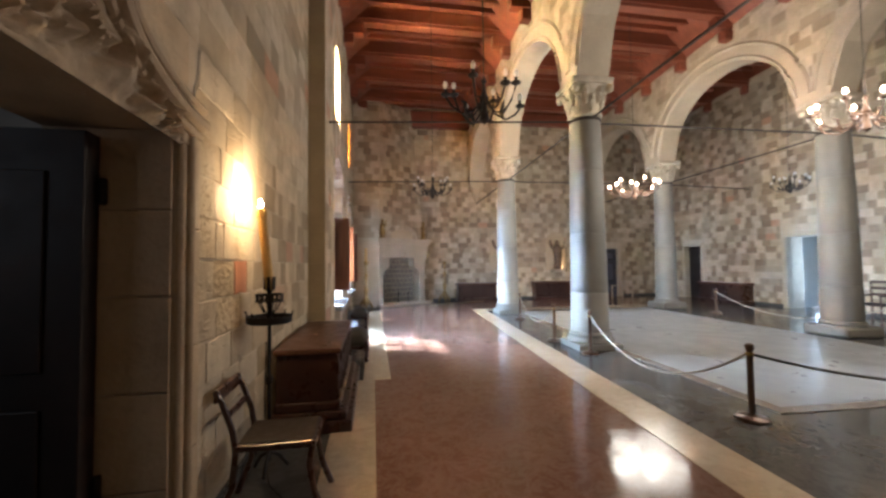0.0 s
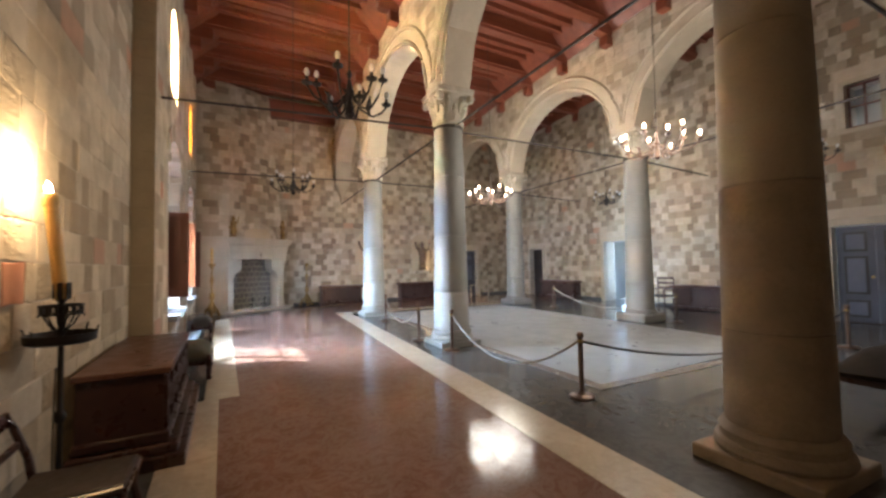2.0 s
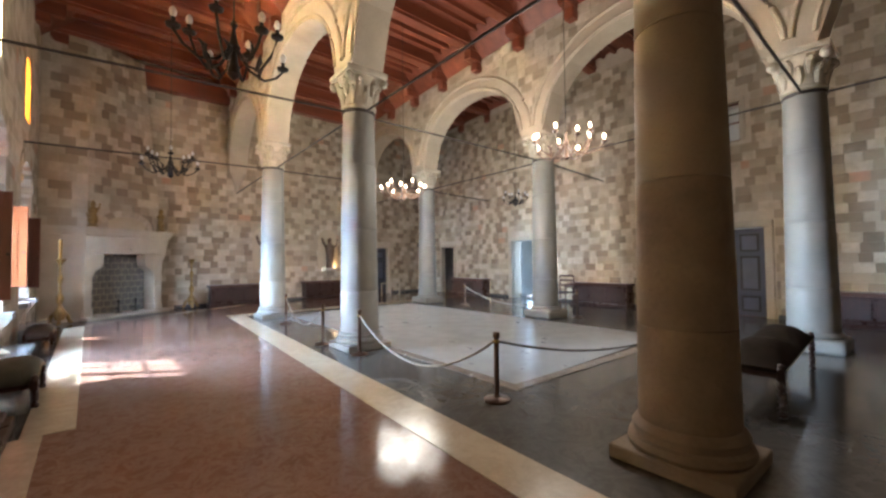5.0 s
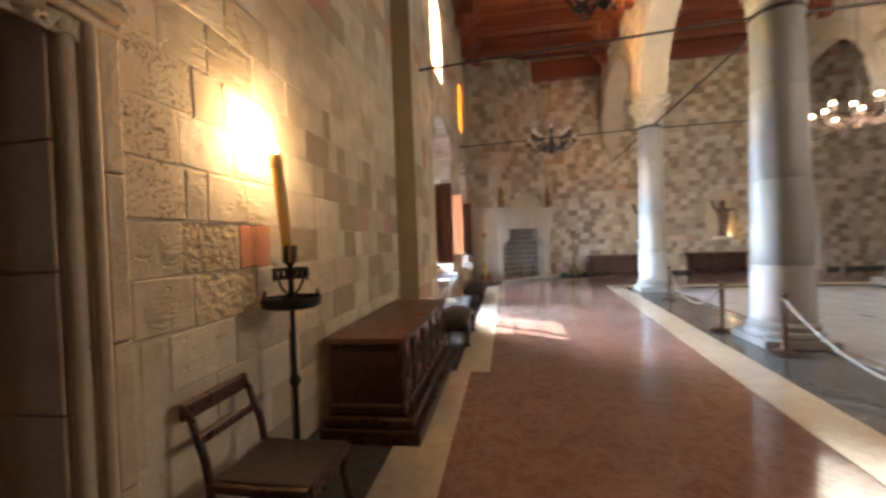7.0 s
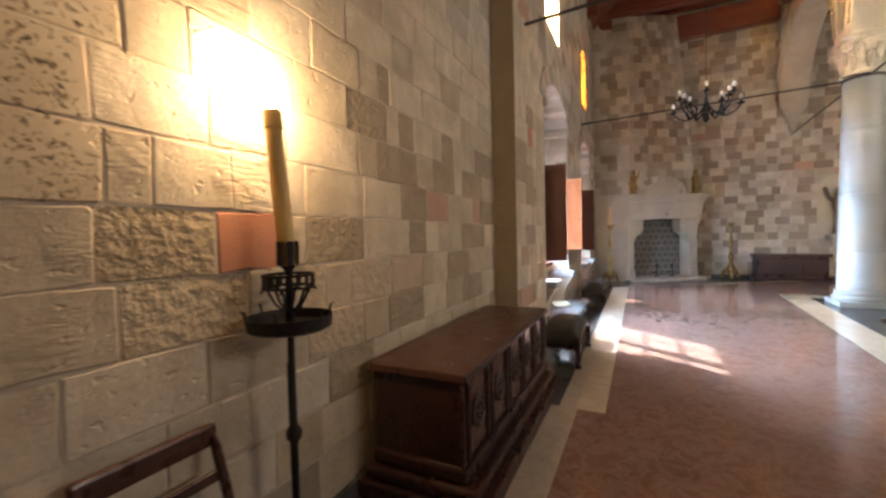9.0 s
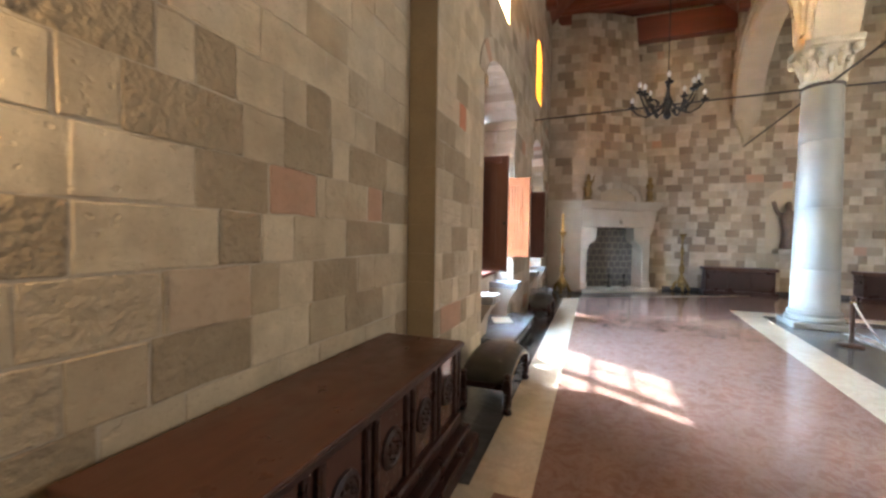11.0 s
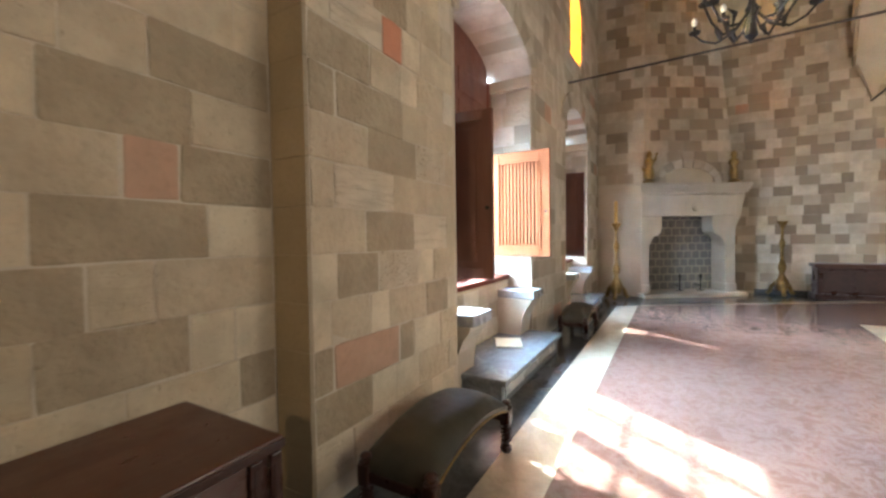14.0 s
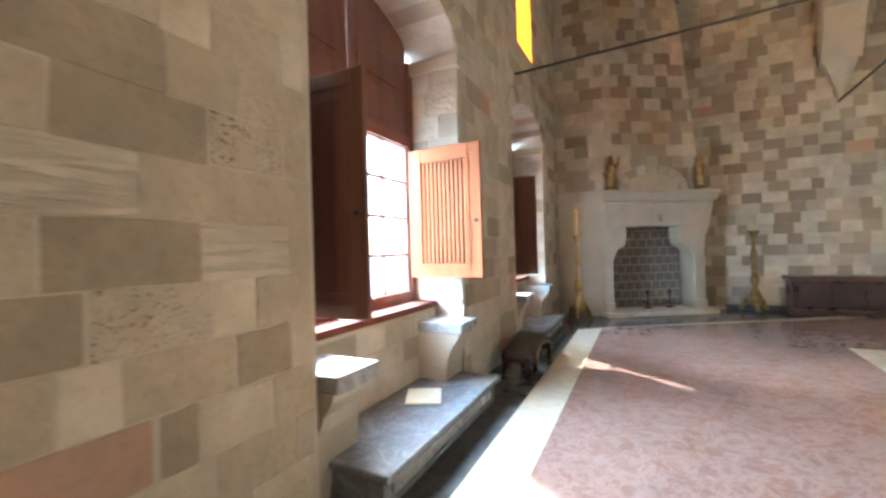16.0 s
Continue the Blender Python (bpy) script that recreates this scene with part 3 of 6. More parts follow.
# the second row of openings sits in the same bays, above the windows
BACK = pose(0, 16.5, 0)
D1 = (9.35, 10.1, 0.0, 2.05, 0.0)
w3 = wall("wall_north", BACK, -1.8, 13.2, 0, 7.75, 0.5, [D1], "cream and brown chequered ashlar wall")
R0 = Vector((12.335, 17.0))
RIGHT = pose(R0.x, R0.y, 0, 0, 0, -92.58)
rs = lambda y: 17.0 - y
D2, D3, DD, HW = (rs(15.2), rs(14.35), 0, 2.05, 0.0), (rs(10.95), rs(9.95), 0, 2.15, 0.0), (rs(4.55), rs(3.25), 0.0, 2.12, 0.0), (rs(4.2), rs(3.65), 4.25, 5.2, 0.0)
w4 = wall("wall_east", RIGHT, 0, 20.5, 0, 7.75, 0.5, [D2, D3, DD, HW], "cream and brown chequered ashlar wall")
SOUTH = pose(12.6, -2.6, 0, 0, 0, 180)
w5 = wall("wall_south", SOUTH, 0, 14.5, 0, 7.75, 0.4, [], "cream and brown ashlar wall")

# doors' backs: plain rooms behind the openings
bm = bmesh.new()
box(bm, -3.4, -3.2, -0.6, 4.6, 0, 3.2)
box(bm, -3.2, 0, 4.4, 4.6, 0, 3.2)
box(bm, -3.2, 0, -0.6, -0.4, 0, 3.2)
box(bm, -3.4, 0, -0.6, 4.6, 3.2, 3.4)
tagged(obj("wall_side_room", bm, M_PLASTER, None, "", pose(-1.78, 0, 0)), "plain pale walls of a side room", "wall", "", "structure")
for nm, m4, op in (("a", BACK, D1), ("b", RIGHT, D2), ("c", RIGHT, D3), ("d", RIGHT, HW)):
    bm = bmesh.new()
    a, b, z0, z1 = op[0] - 0.3, op[1] + 0.3, op[2] - 0.02, op[3] + 0.3
    far = 0.5 + (1.2 if nm == "c" else 0.5)
    box(bm, a, b, far, far + 0.1, z0, z1)
    box(bm, a - 0.1, a, 0.505, far, z0, z1)
    box(bm, b, b + 0.1, 0.505, far, z0, z1)
    box(bm, a - 0.1, b + 0.1, 0.505, far + 0.1, z1, z1 + 0.1)
    tagged(obj("wall_behind_door", bm, M_PLASTER, None, "", m4), "plain wall behind an opening", "wall", "", "structure")

# timber ceiling: boards, cross beams, ledges along the walls and sloping cheeks between the beams
bm = bmesh.new()
box(bm, -2.2, 13.2, -3.0, 17.2, 7.78, 7.9)
BEAM_STEP = 1.55
beams = [16.8 - BEAM_STEP * i for i in range(13)]


def cheek(x0, x1, y0, y1, z0, z1):
    """A sloping board from a wall ledge at x0 up to the ceiling at x1."""
    t = 0.05
    vs = [bm.verts.new(c) for c in ((x0, y0, z0), (x1, y0, z1), (x1, y1, z1), (x0, y1, z0), (x0, y0, z0 + t), (x1, y0, z1 + t), (x1, y1, z1 + t), (x0, y1, z0 + t))]
    for f in ((0, 1, 2, 3), (7, 6, 5, 4), (4, 5, 1, 0), (5, 6, 2, 1), (6, 7, 3, 2), (7, 4, 0, 3)):
        bm.faces.new([vs[i] for i in f])


for i, y in enumerate(beams):
    x1a, x1b = row_x(0, y) - 0.27, row_x(0, y) + 0.27
    x2a, x2b = row_x(1, y) - 0.27, row_x(1, y) + 0.27
    for xa, xb in ((-1.2, x1a), (x1b, x2a), (x2b, 12.5)):
        xa_ = max(xa, -0.995 if y > 6.9 else -1.22)
        box(bm, xa_, xb, y - 0.13, y + 0.13, 7.34, 7.78, 0.02)
        box(bm, xa_, xb, y - 0.17, y + 0.17, 7.42, 7.48)
        for k in (0.27, 0.5, 0.73):
            box(bm, xa_, xb, y - BEAM_STEP * k - 0.045, y - BEAM_STEP * k + 0.045, 7.66, 7.78)
        # brackets under both beam ends
        for e, d in ((xa_, 1), (xb, -1)):
            box(bm, min(e, e + d * 0.5), max(e, e + d * 0.5), y - 0.12, y + 0.12, 7.06, 7.338, 0.03)
            box(bm, min(e, e + d * 0.25), max(e, e + d * 0.25), y - 0.115, y + 0.115, 6.8, 7.058, 0.03)
            cheek(e, e + d * 0.62, y - BEAM_STEP + 0.135, y - 0.135, 7.12, 7.74)
box(bm, 1.1, row_x(0, 16.3) - 0.3, 16.2, 16.49, 6.86, 7.5, 0.02)
box(bm, row_x(0, 16.3) + 0.3, row_x(1, 16.3) - 0.3, 16.2, 16.49, 7.16, 7.6, 0.02)
box(bm, row_x(1, 16.3) + 0.3, 12.2, 16.2, 16.49, 7.16, 7.6, 0.02)
tagged(obj("ceiling", bm, M_ROOF), "red-stained timber ceiling with beams and brackets", "ceiling", "", "structure")

# two arcades of stilted round arches
for row in (0, 1):
    ang = math.degrees(math.atan(LEAN1))
    m4 = pose(row_x(row, 0), 0, 0, 0, 0, 90 - ang)
    ys = (-2.6, *ROWS_Y, 16.5)
    ops = []
    for a, b in zip(ys, ys[1:]):
        ops.append((a + (0.05 if a < -2 else 0.33), b - (0.16 if b > 16 else 0.33), SPRING, SPRING + 0.02, 1.79))
    bm = wall_mesh(-2.6, 16.5, SPRING, TOP, 0.56, ops)
    bmesh.ops.translate(bm, verts=bm.verts, vec=(0, -0.28, 0))
    arc = tagged(obj("wall_arcade", bm, M_DRESSED, None, "", m4), "arcade wall of cream stone with round arches", "arcade", "", "structure")
    ring_ops = [(o[0] - 0.34, o[1] + 0.34, o[2], o[3], o[4] + 0.34) for o in ops]

    def blocked(a, b, za, zb, ro=ring_ops):
        return any(za < ellipse_top(o, s) + 0.02 for o in ro for s in (a, b) if o[0] < s < o[1])

    for side in (-1, 1):
        rows = stone_rows(-2.6, 16.5, SPRING + 0.3, TOP - 0.02, blocked, 0.2, 0.42)
        if side == 1:
            rows = [(-b, -a, c, d) for a, b, c, d in rows]
        ob = stone_stuff("arcade_stones", rows, None, 0.012, arc, mat=M_STONE_ROW)
        ob.matrix_basis = pose(0, 0.28 * side, 0, 0, 0, 180 if side == 1 else 0)
        # hood mouldings that follow the arches
        for o in ops:
            c, a, h = (o[0] + o[1]) / 2, (o[1] - o[0]) / 2, o[4]
            for grow, r in ((0.30, 0.045), (0.02, 0.035)):
                pts = [(c + (a + grow) * math.cos(t), 0.285 * side, o[3] + 0.05 + (h + grow) * math.sin(t)) for t in np.linspace(0.06, math.pi - 0.06, 33)]
                part("arch_moulding", tubed(pts, r, 8), M_DRESSED, arc, smooth=True)
    # a corbel that tapers to a point carries the last arch on the end wall
    cb = bmesh.new()
    tip = cb.verts.new((16.44, 0, SPRING - 0.78))
    prev = None
    for zz, w, d in ((SPRING - 0.5, 0.07, 0.06), (SPRING - 0.22, 0.17, 0.12), (SPRING, 0.28, 0.16)):
        ring = [cb.verts.new((16.488 - d * k, w * q, zz)) for k, q in ((0, -1), (0.75, -0.85), (1, -0.4), (1, 0.4), (0.75, 0.85), (0, 1))]
        for i in range(5):
            cb.faces.new((ring[i], ring[i + 1], tip) if prev is None else (ring[i], ring[i + 1], prev[i + 1], prev[i]))
        prev = ring
    cb.faces.new(prev)
    bmesh.ops.recalc_face_normals(cb, faces=cb.faces)
    part("wall_corbel", cb, M_DRESSED, arc, "plain stone corbel tapering to a point")
    # cornice board along the top of the arcade
    part("cornice", boxed(-2.6, 16.49, -0.34, 0.34, TOP - 0.1, TOP - 0.003, 0.02), M_DRESSED, arc)


def capital_mesh():
    """A flared capital with two tiers of curling leaves under a square slab."""
    bm = bmesh.new()
    lathe(bm, [(0.262, 3.92), (0.29, 3.94), (0.29, 3.98), (0.262, 4.0), (0.265, 4.12), (0.29, 4.28), (0.33, 4.38), (0.35, 4.45)], 24)
    box(bm, -0.37, 0.37, -0.37, 0.37, 4.45, 4.56, 0.03)
    for tier, (z, r, n, w) in enumerate(((4.0, 0.255, 8, 0.09), (4.13, 0.28, 8, 0.095))):
        for i in range(n):
            a = 2 * math.pi * (i + 0.5 * tier) / n
            pts, rad = [], []
            for k in range(6):
                t = k / 5
                rr = r + 0.01 + 0.09 * t * t
                pts.append((rr * math.cos(a), rr * math.sin(a), z + 0.24 * math.sin(1.9 * t)))
                rad.append(w * (0.55 + 0.3 * math.sin(3 * t)) * (0.5 if k in (0, 5) else 0.75))
            tube(bm, pts, 0.05, 6, rad)
    for i in range(4):
        a = math.pi / 4 + i * math.pi / 2
        lathe(bm, [(0.02, -0.07), (0.065, -0.04), (0.078, 0.0), (0.065, 0.04), (0.02, 0.07)], 10, Matrix.Translation((0.43 * math.cos(a), 0.43 * math.sin(a), 4.38)) @ pose(0, 0, 0, 90, 0, math.degrees(a)))
    for v in bm.verts:
        if v.co.z < 4.5:
            d = 0.014 * noise.noise(v.co * 14)
            v.co.x += d * (1 if v.co.x > 0 else -1)
            v.co.y += d * (1 if v.co.y > 0 else -1)
    return bm


def column(m, upper, lower, plinth, foot):
    c = empty("column", m, "round grey-beige stone column with a carved capital", "column", "columns of the arcades")
    ground = foot if foot is lower else upper
    part("plinth", boxed(-0.38, 0.38, -0.38, 0.38, 0, 0.10, 0.015) if plinth < 0.15 else boxed(-0.40, 0.40, -0.40, 0.40, 0, plinth, 0.05), ground, c)
    part("base", lathed([(0.37, 0.10), (0.385, 0.13), (0.375, 0.17), (0.345, 0.185), (0.345, 0.21), (0.355, 0.24), (0.335, 0.27), (0.318, 0.285)], 40), ground, c, smooth=True)
    rad = lambda zz: 0.312 - 0.052 * ((zz - 0.285) / 3.635) ** 1.2
    for z0, z1, mt in ((0.285, 0.93, foot), (0.935, 1.93, lower), (1.935, 3.0, upper), (3.005, 3.92, upper)):
        prof = [(rad(z0) - 0.004, z0)] + [(rad(z0 + (z1 - z0) * k / 8), z0 + (z1 - z0) * (0.01 + 0.98 * k / 8)) for k in range(9)] + [(rad(z1) - 0.004, z1)]
        part("drum", lathed(prof, 40), mt, c, smooth=True)
    part("iron_collar", lathed([(0.262, 3.86), (0.275, 3.865), (0.275, 3.905), (0.262, 3.91)], 32), M_ROD, c, "dark iron collar", smooth=True)
    part("capital", capital_mesh(), M_CAPITAL, c, "carved leafy stone capital", smooth=True)
    return c


col0 = column(pose(row_x(0, 7.2), 7.2, 0, 0, 0, -3), M_COLUMN, M_COLUMN, 0.10, M_COLUMN_PALE)
copy_thing(col0, pose(row_x(0, ROWS_Y[2]), ROWS_Y[2], 0, 0, 0, -3))
tagged(column(pose(row_x(0, ROWS_Y[0]), ROWS_Y[0], 0, 0, 0, -3), M_COLUMN_TAN, M_COLUMN_WORN, 0.10, M_COLUMN_WORN), "round tan stone column with a worn brown lower shaft")
col1 = column(pose(*(row_x(1, ROWS_Y[0] - 0.12), ROWS_Y[0] - 0.12), 0, 0, 0, -3), M_COLUMN, M_COLUMN, 0.20, M_COLUMN)
for y in ROWS_Y[1:]:
    copy_thing(col1, pose(row_x(1, y - 0.12), y - 0.12, 0, 0, 0, -3))

# ---- windows ----


def slat_leaf(name, parent, w, h, mat, hinge_m, slats, label=""):
    """A shutter leaf: stiles, rails and either upright slats or a sunk panel; it hangs in local x from its hinge."""
    bm = bmesh.new()
    t, st, rl = 0.035, 0.12 if slats else 0.085, 0.12 if slats else 0.085
    for x0, x1, z0, z1 in ((0, st, 0, h), (w - st, w, 0, h), (st, w - st, 0, rl), (st, w - st, h - rl, h)):
        box(bm, x0, x1, -t / 2, t / 2, z0, z1, 0.004)
    if not slats:
        box(bm, st, w - st, -0.008, 0.008, st, h - st)
        box(bm, st + 0.05, w - st - 0.05, -0.014, 0.014, st + 0.05, h - st - 0.05, 0.005)
    leaf = part(name, bm, mat, parent, label, m=hinge_m)
    if slats:
        n = 11
        for i in range(n):
            x0 = st + 0.012 + (w - 2 * st - 0.024) * (i + 0.16) / n
            part("slat", boxed(x0, x0 + (w - 2 * st - 0.024) * 0.68 / n, -0.012, 0.012, rl + 0.012, h - rl - 0.012, 0.005), mat, leaf)
        part("slat_backing", boxed(st, w - st, 0.0125, 0.0165, rl, h - rl), mat, leaf)
        for side in (-1, 1):
            y = side * (t / 2 + 0.004)
            for x0, x1, z0, z1 in ((st - 0.012, st + 0.010, rl - 0.012, h - rl + 0.012), (w - st - 0.010, w - st + 0.012, rl - 0.012, h - rl + 0.012), (st + 0.010, w - st - 0.010, rl - 0.012, rl + 0.010), (st + 0.010, w - st - 0.010, h - rl - 0.010, h - rl + 0.012)):
                part("panel_bead", boxed(x0, x1, y - 0.006, y + 0.006, z0, z1, 0.003), mat, leaf)
    part("shutter_knob", lathed([(0.006, 0), (0.006, 0.03), (0.014, 0.035), (0.016, 0.045), (0.008, 0.055)], 10, Matrix.Translation((w - 0.03, -t / 2, h * 0.42)) @ pose(0, 0, 0, 90, 0, 0)), M_IRON, leaf, "black iron knob", smooth=True)
    return leaf


def window(op, near_open, far_open, lit):
    a, b, _, spring, rise = op
    sill = 0.80
    w = empty("window", pose(-1.0, 0, 0, 0, 0, 90), "arched window with brown timber frame and inward shutters", "window", "arched windows", "structure")
    f = 0.50
    fr = bmesh.new()
    for s0, s1, z0, z1 in ((a, a + 0.08, sill, spring), (b - 0.08, b, sill, spring), (a + 0.08, b - 0.08, sill, sill + 0.16), (a + 0.08, b - 0.08, 2.36, 2.46), ((a + b) / 2 - 0.05, (a + b) / 2 + 0.05, sill + 0.16, 2.36)):
        box(fr, s0, s1, f, f + 0.09, z0, z1, 0.005)
    frame_ = part("window_frame", fr, M_FRAME, w, "red-brown timber frame")
    # upper shutters, closed, under the arch
    mid = (a + b) / 2
    for s0, s1 in ((a + 0.08, mid - 0.006), (mid + 0.006, b - 0.08)):
        bm = bmesh.new()
        n = 8
        for i in range(n):
            p, q = s0 + (s1 - s0) * i / n, s0 + (s1 - s0) * (i + 1) / n
            zt = max(ellipse_top(op, p), ellipse_top(op, q)) + 0.03
            box(bm, p, q, f + 0.02, f + 0.06, 2.46, zt)
        up = part("upper_shutter", bm, M_SHUTTER, w, "closed dark upper shutter")
        for z0, z1 in ((2.54, 2.80), (2.88, 3.14)):
            part("sunk_panel", boxed(s0 + 0.1, s1 - 0.1, f + 0.008, f + 0.02, z0, z1, 0.008), M_SHUTTER, up)
    # glazed casements: two columns of four panes in each
    for s0, s1 in ((a + 0.08, mid - 0.05), (mid + 0.05, b - 0.08)):
        z0, z1 = sill + 0.16, 2.36
        bm = bmesh.new()
        for k in range(3):
            x = s0 + (s1 - s0) * k / 2
            lo, hi = max(s0, x - 0.013), min(s1, x + 0.013)
            if k == 0:
                hi = s0 + 0.03
            if k == 2:
                lo = s1 - 0.03
            box(bm, lo, hi, f + 0.03, f + 0.065, z0, z1)
        for k in range(5):
            z = z0 + (z1 - z0) * k / 4
            lo, hi = max(z0, z - 0.012), min(z1, z + 0.012)
            box(bm, s0 + 0.04, s1 - 0.04, f + 0.031, f + 0.064, lo, hi)
        cas = part("casement", bm, M_FRAME, w, "glazed timber casement")
        for i in range(2):
            for k in range(4):
                p = part("pane", boxed(s0 + (s1 - s0) * i / 2 + 0.013, s0 + (s1 - s0) * (i + 1) / 2 - 0.013, f + 0.046, f + 0.05, z0 + (z1 - z0) * k / 4 + 0.012, z0 + (z1 - z0) * (k + 1) / 4 - 0.012), M_GLASS, cas)
                p.visible_shadow = False
    hh = 1.22
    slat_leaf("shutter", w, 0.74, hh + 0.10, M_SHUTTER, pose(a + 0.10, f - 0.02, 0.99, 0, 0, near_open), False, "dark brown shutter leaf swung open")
    slat_leaf("shutter", w, 0.74, hh, lit, pose(b - 0.10, f - 0.02, 1.09, 0, 0, far_open), True, "brown slatted shutter leaf swung open")
    # stone: imposts, arch ring, sill and two small corbelled seats
    for s0, s1 in ((a, a + 0.02), (b - 0.02, b)):
        part("impost", boxed(s0 - 0.03, s1 + 0.03, -0.03, f, spring - 0.13, spring, 0.01), M_PIER, w, "projecting stone impost")
    c, ha = (a + b) / 2, (b - a) / 2
    n = 13
    for i in range(n):
        t0, t1 = math.pi * i / n + 0.006, math.pi * (i + 1) / n - 0.006
        bm = bmesh.new()
        ring = []
        for y in (-0.02, f - 0.002):
            ring.append([bm.verts.new((c + (ha + g) * math.cos(t), y, spring + (rise + g) * math.sin(t))) for g, t in ((-0.004, t0), (-0.004, (t0 + t1) / 2), (-0.004, t1), (0.26, t1), (0.26, (t0 + t1) / 2), (0.26, t0))])
        bm.faces.new(ring[0])
        bm.faces.new(ring[1][::-1])
        for k in range(6):
            bm.faces.new((ring[0][k], ring[1][k], ring[1][(k + 1) % 6], ring[0][(k + 1) % 6]))
        bmesh.ops.recalc_face_normals(bm, faces=bm.faces)
        part("voussoir", bm, M_STONE, w)
    # the jambs' stones, course by course, some of two lengths
    rj = random.Random(int(a * 10))
    for x0, x1 in ((a + 0.001, a + 0.007), (b - 0.007, b - 0.001)):
        z = sill + 0.02
        while z < spring - 0.14:
            z2 = min(z + 0.229, spring - 0.132)
            cut = rj.choice((0.16, 0.2, 0.3, 0.34))
            for y0, y1 in ((0.004, cut), (cut, f - 0.002)):
                part("jamb_stone", boxed(x0, x1 + rj.uniform(-0.002, 0.002), y0 + 0.003, y1 - 0.003, z + 0.003, z2 - 0.003, 0.002), M_STONE_TAN if rj.random() < 0.3 else M_STONE, w)
            z = z2
    bm = bmesh.new()
    box(bm, a + 0.003, b - 0.003, 0.30, 0.745, 0.0, sill - 0.002)
    apron = part("apron", bm, M_PIER, w, "recessed stone apron below the window")
    for r in stone_rows(a + 0.01, b - 0.01, 0.05, sill - 0.01, lambda *q: False, 0.25, 0.5, 0.18):
        v, fcs = stone_shape(*r, 0.006)
        me = bpy.data.meshes.new("stone")
        me.from_pydata([(x, y + 0.30, z) for x, y, z in v], [], fcs)
        me.materials.append(M_STONE)
        st = new("stone", me)
        st.parent = apron
    part("window_sill", boxed(a + 0.005, b - 0.005, 0.27, f, sill + 0.003, sill + 0.06, 0.01), M_SILL, w, "red-brown timber sill")
    for s0, s1 in ((a - 0.02, a + 0.36), (b - 0.36, b + 0.06)):
        part("seat_corbel", boxed(max(s0, a + 0.003), min(s1, b - 0.003), -0.14, 0.295, 0.62, 0.715, 0.012), M_BENCH_PALE, w, "small polished stone seat")
        bm = bmesh.new()
        prof = [(0.29, 0.618), (-0.11, 0.618), (-0.10, 0.58), (-0.04, 0.50), (0.0, 0.40), (0.05, 0.0), (0.29, 0.0)]
        lo = [bm.verts.new((max(s0, a + 0.004), y, z)) for y, z in prof]
        hi = [bm.verts.new((min(s1, b - 0.004) - 0.03, y, z)) for y, z in prof]
        bm.faces.new(lo)
        bm.faces.new(hi[::-1])
        for k in range(len(prof)):
            bm.faces.new((lo[k], hi[k], hi[(k + 1) % len(prof)], lo[(k + 1) % len(prof)]))
        bmesh.ops.recalc_face_normals(bm, faces=bm.faces)
        part("corbel", bm, M_DRESSED, w, "curved stone corbel")
    return w


# only the first window's slatted leaf takes the daylit wood tone
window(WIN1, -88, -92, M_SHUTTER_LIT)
window(WIN2, -86, 178, M_SHUTTER)
for op in (CLER1, CLER2):
    cw = empty("window", pose(-1.0, 0, 0, 0, 0, 90), "small arched clerestory window with amber glass", "window", "clerestory windows", "structure")
    n = 10
    bm = bmesh.new()
    for i in range(n):
        p, q = op[0] + (op[1] - op[0]) * i / n, op[0] + (op[1] - op[0]) * (i + 1) / n
        vs = [bm.verts.new(v) for v in ((p, 0.35, op[2]), (q, 0.35, op[2]), (q, 0.35, ellipse_top(op, q)), (p, 0.35, ellipse_top(op, p)))]
        bm.faces.new(vs)
    bmesh.ops.remove_doubles(bm, verts=bm.verts, dist=0.001)
    ext = bmesh.ops.extrude_face_region(bm, geom=bm.faces[:])
    bmesh.ops.translate(bm, verts=[v for v in ext["geom"] if isinstance(v, bmesh.types.BMVert)], vec=(0, 0.006, 0))
    pn = part("pane", bm, M_AMBER if op is CLER2 else M_PALE_AMBER, cw, "amber glass pane")

# the dressed pier where the wall steps forward
pier = empty("wall_pier", pose(0, 0, 0), "dressed stone corner of the stepped wall", "pier", "", "structure")
z = 0.0
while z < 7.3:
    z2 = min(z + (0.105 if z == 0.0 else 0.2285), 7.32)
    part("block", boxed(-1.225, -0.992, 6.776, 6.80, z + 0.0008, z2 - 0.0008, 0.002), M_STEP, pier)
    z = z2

# ---- the carved doorway and its open leaf ----
dw = empty("door_1", LEFT1, "carved limestone doorway with moulded jambs", "doorway", "", "structure")
for i, (s0, s1, y0, y1) in enumerate(((2.8805, 2.90, -0.004, 0.0), (2.90, 2.94, -0.012, 0.0), (2.94, 2.985, -0.02, 0.0), (2.985, 3.06, -0.04, 0.0))):
    z = 0.0
    for zz in (0.55, 1.05, 1.62, 2.08 if i < 3 else 2.2):
        part("jamb_stone", boxed(s0, s1 - 0.0015, y0, y1, z + 0.002, zz - 0.002, 0.008), M_DOORWAY, dw)
        z = zz
z = 0.0
for zz in (0.42, 0.86, 1.3, 1.7, 2.08):
    part("reveal_stone", boxed(2.862, 2.8795, 0.012, 0.545, z + 0.003, zz - 0.003, 0.006), M_DOORWAY, dw)
    z = zz
for s, y, r in ((2.90, -0.012, 0.022), (2.965, -0.03, 0.02)):
    part("jamb_roll", tubed([(s, y, 0.3), (s, y, 2.18)], r, 10), M_DOORWAY, dw, smooth=True)
part("lintel", boxed(1.6, 2.985, -0.012, 0.5, 2.085, 2.62, 0.02), M_DOORWAY, dw, "heavy stone lintel")
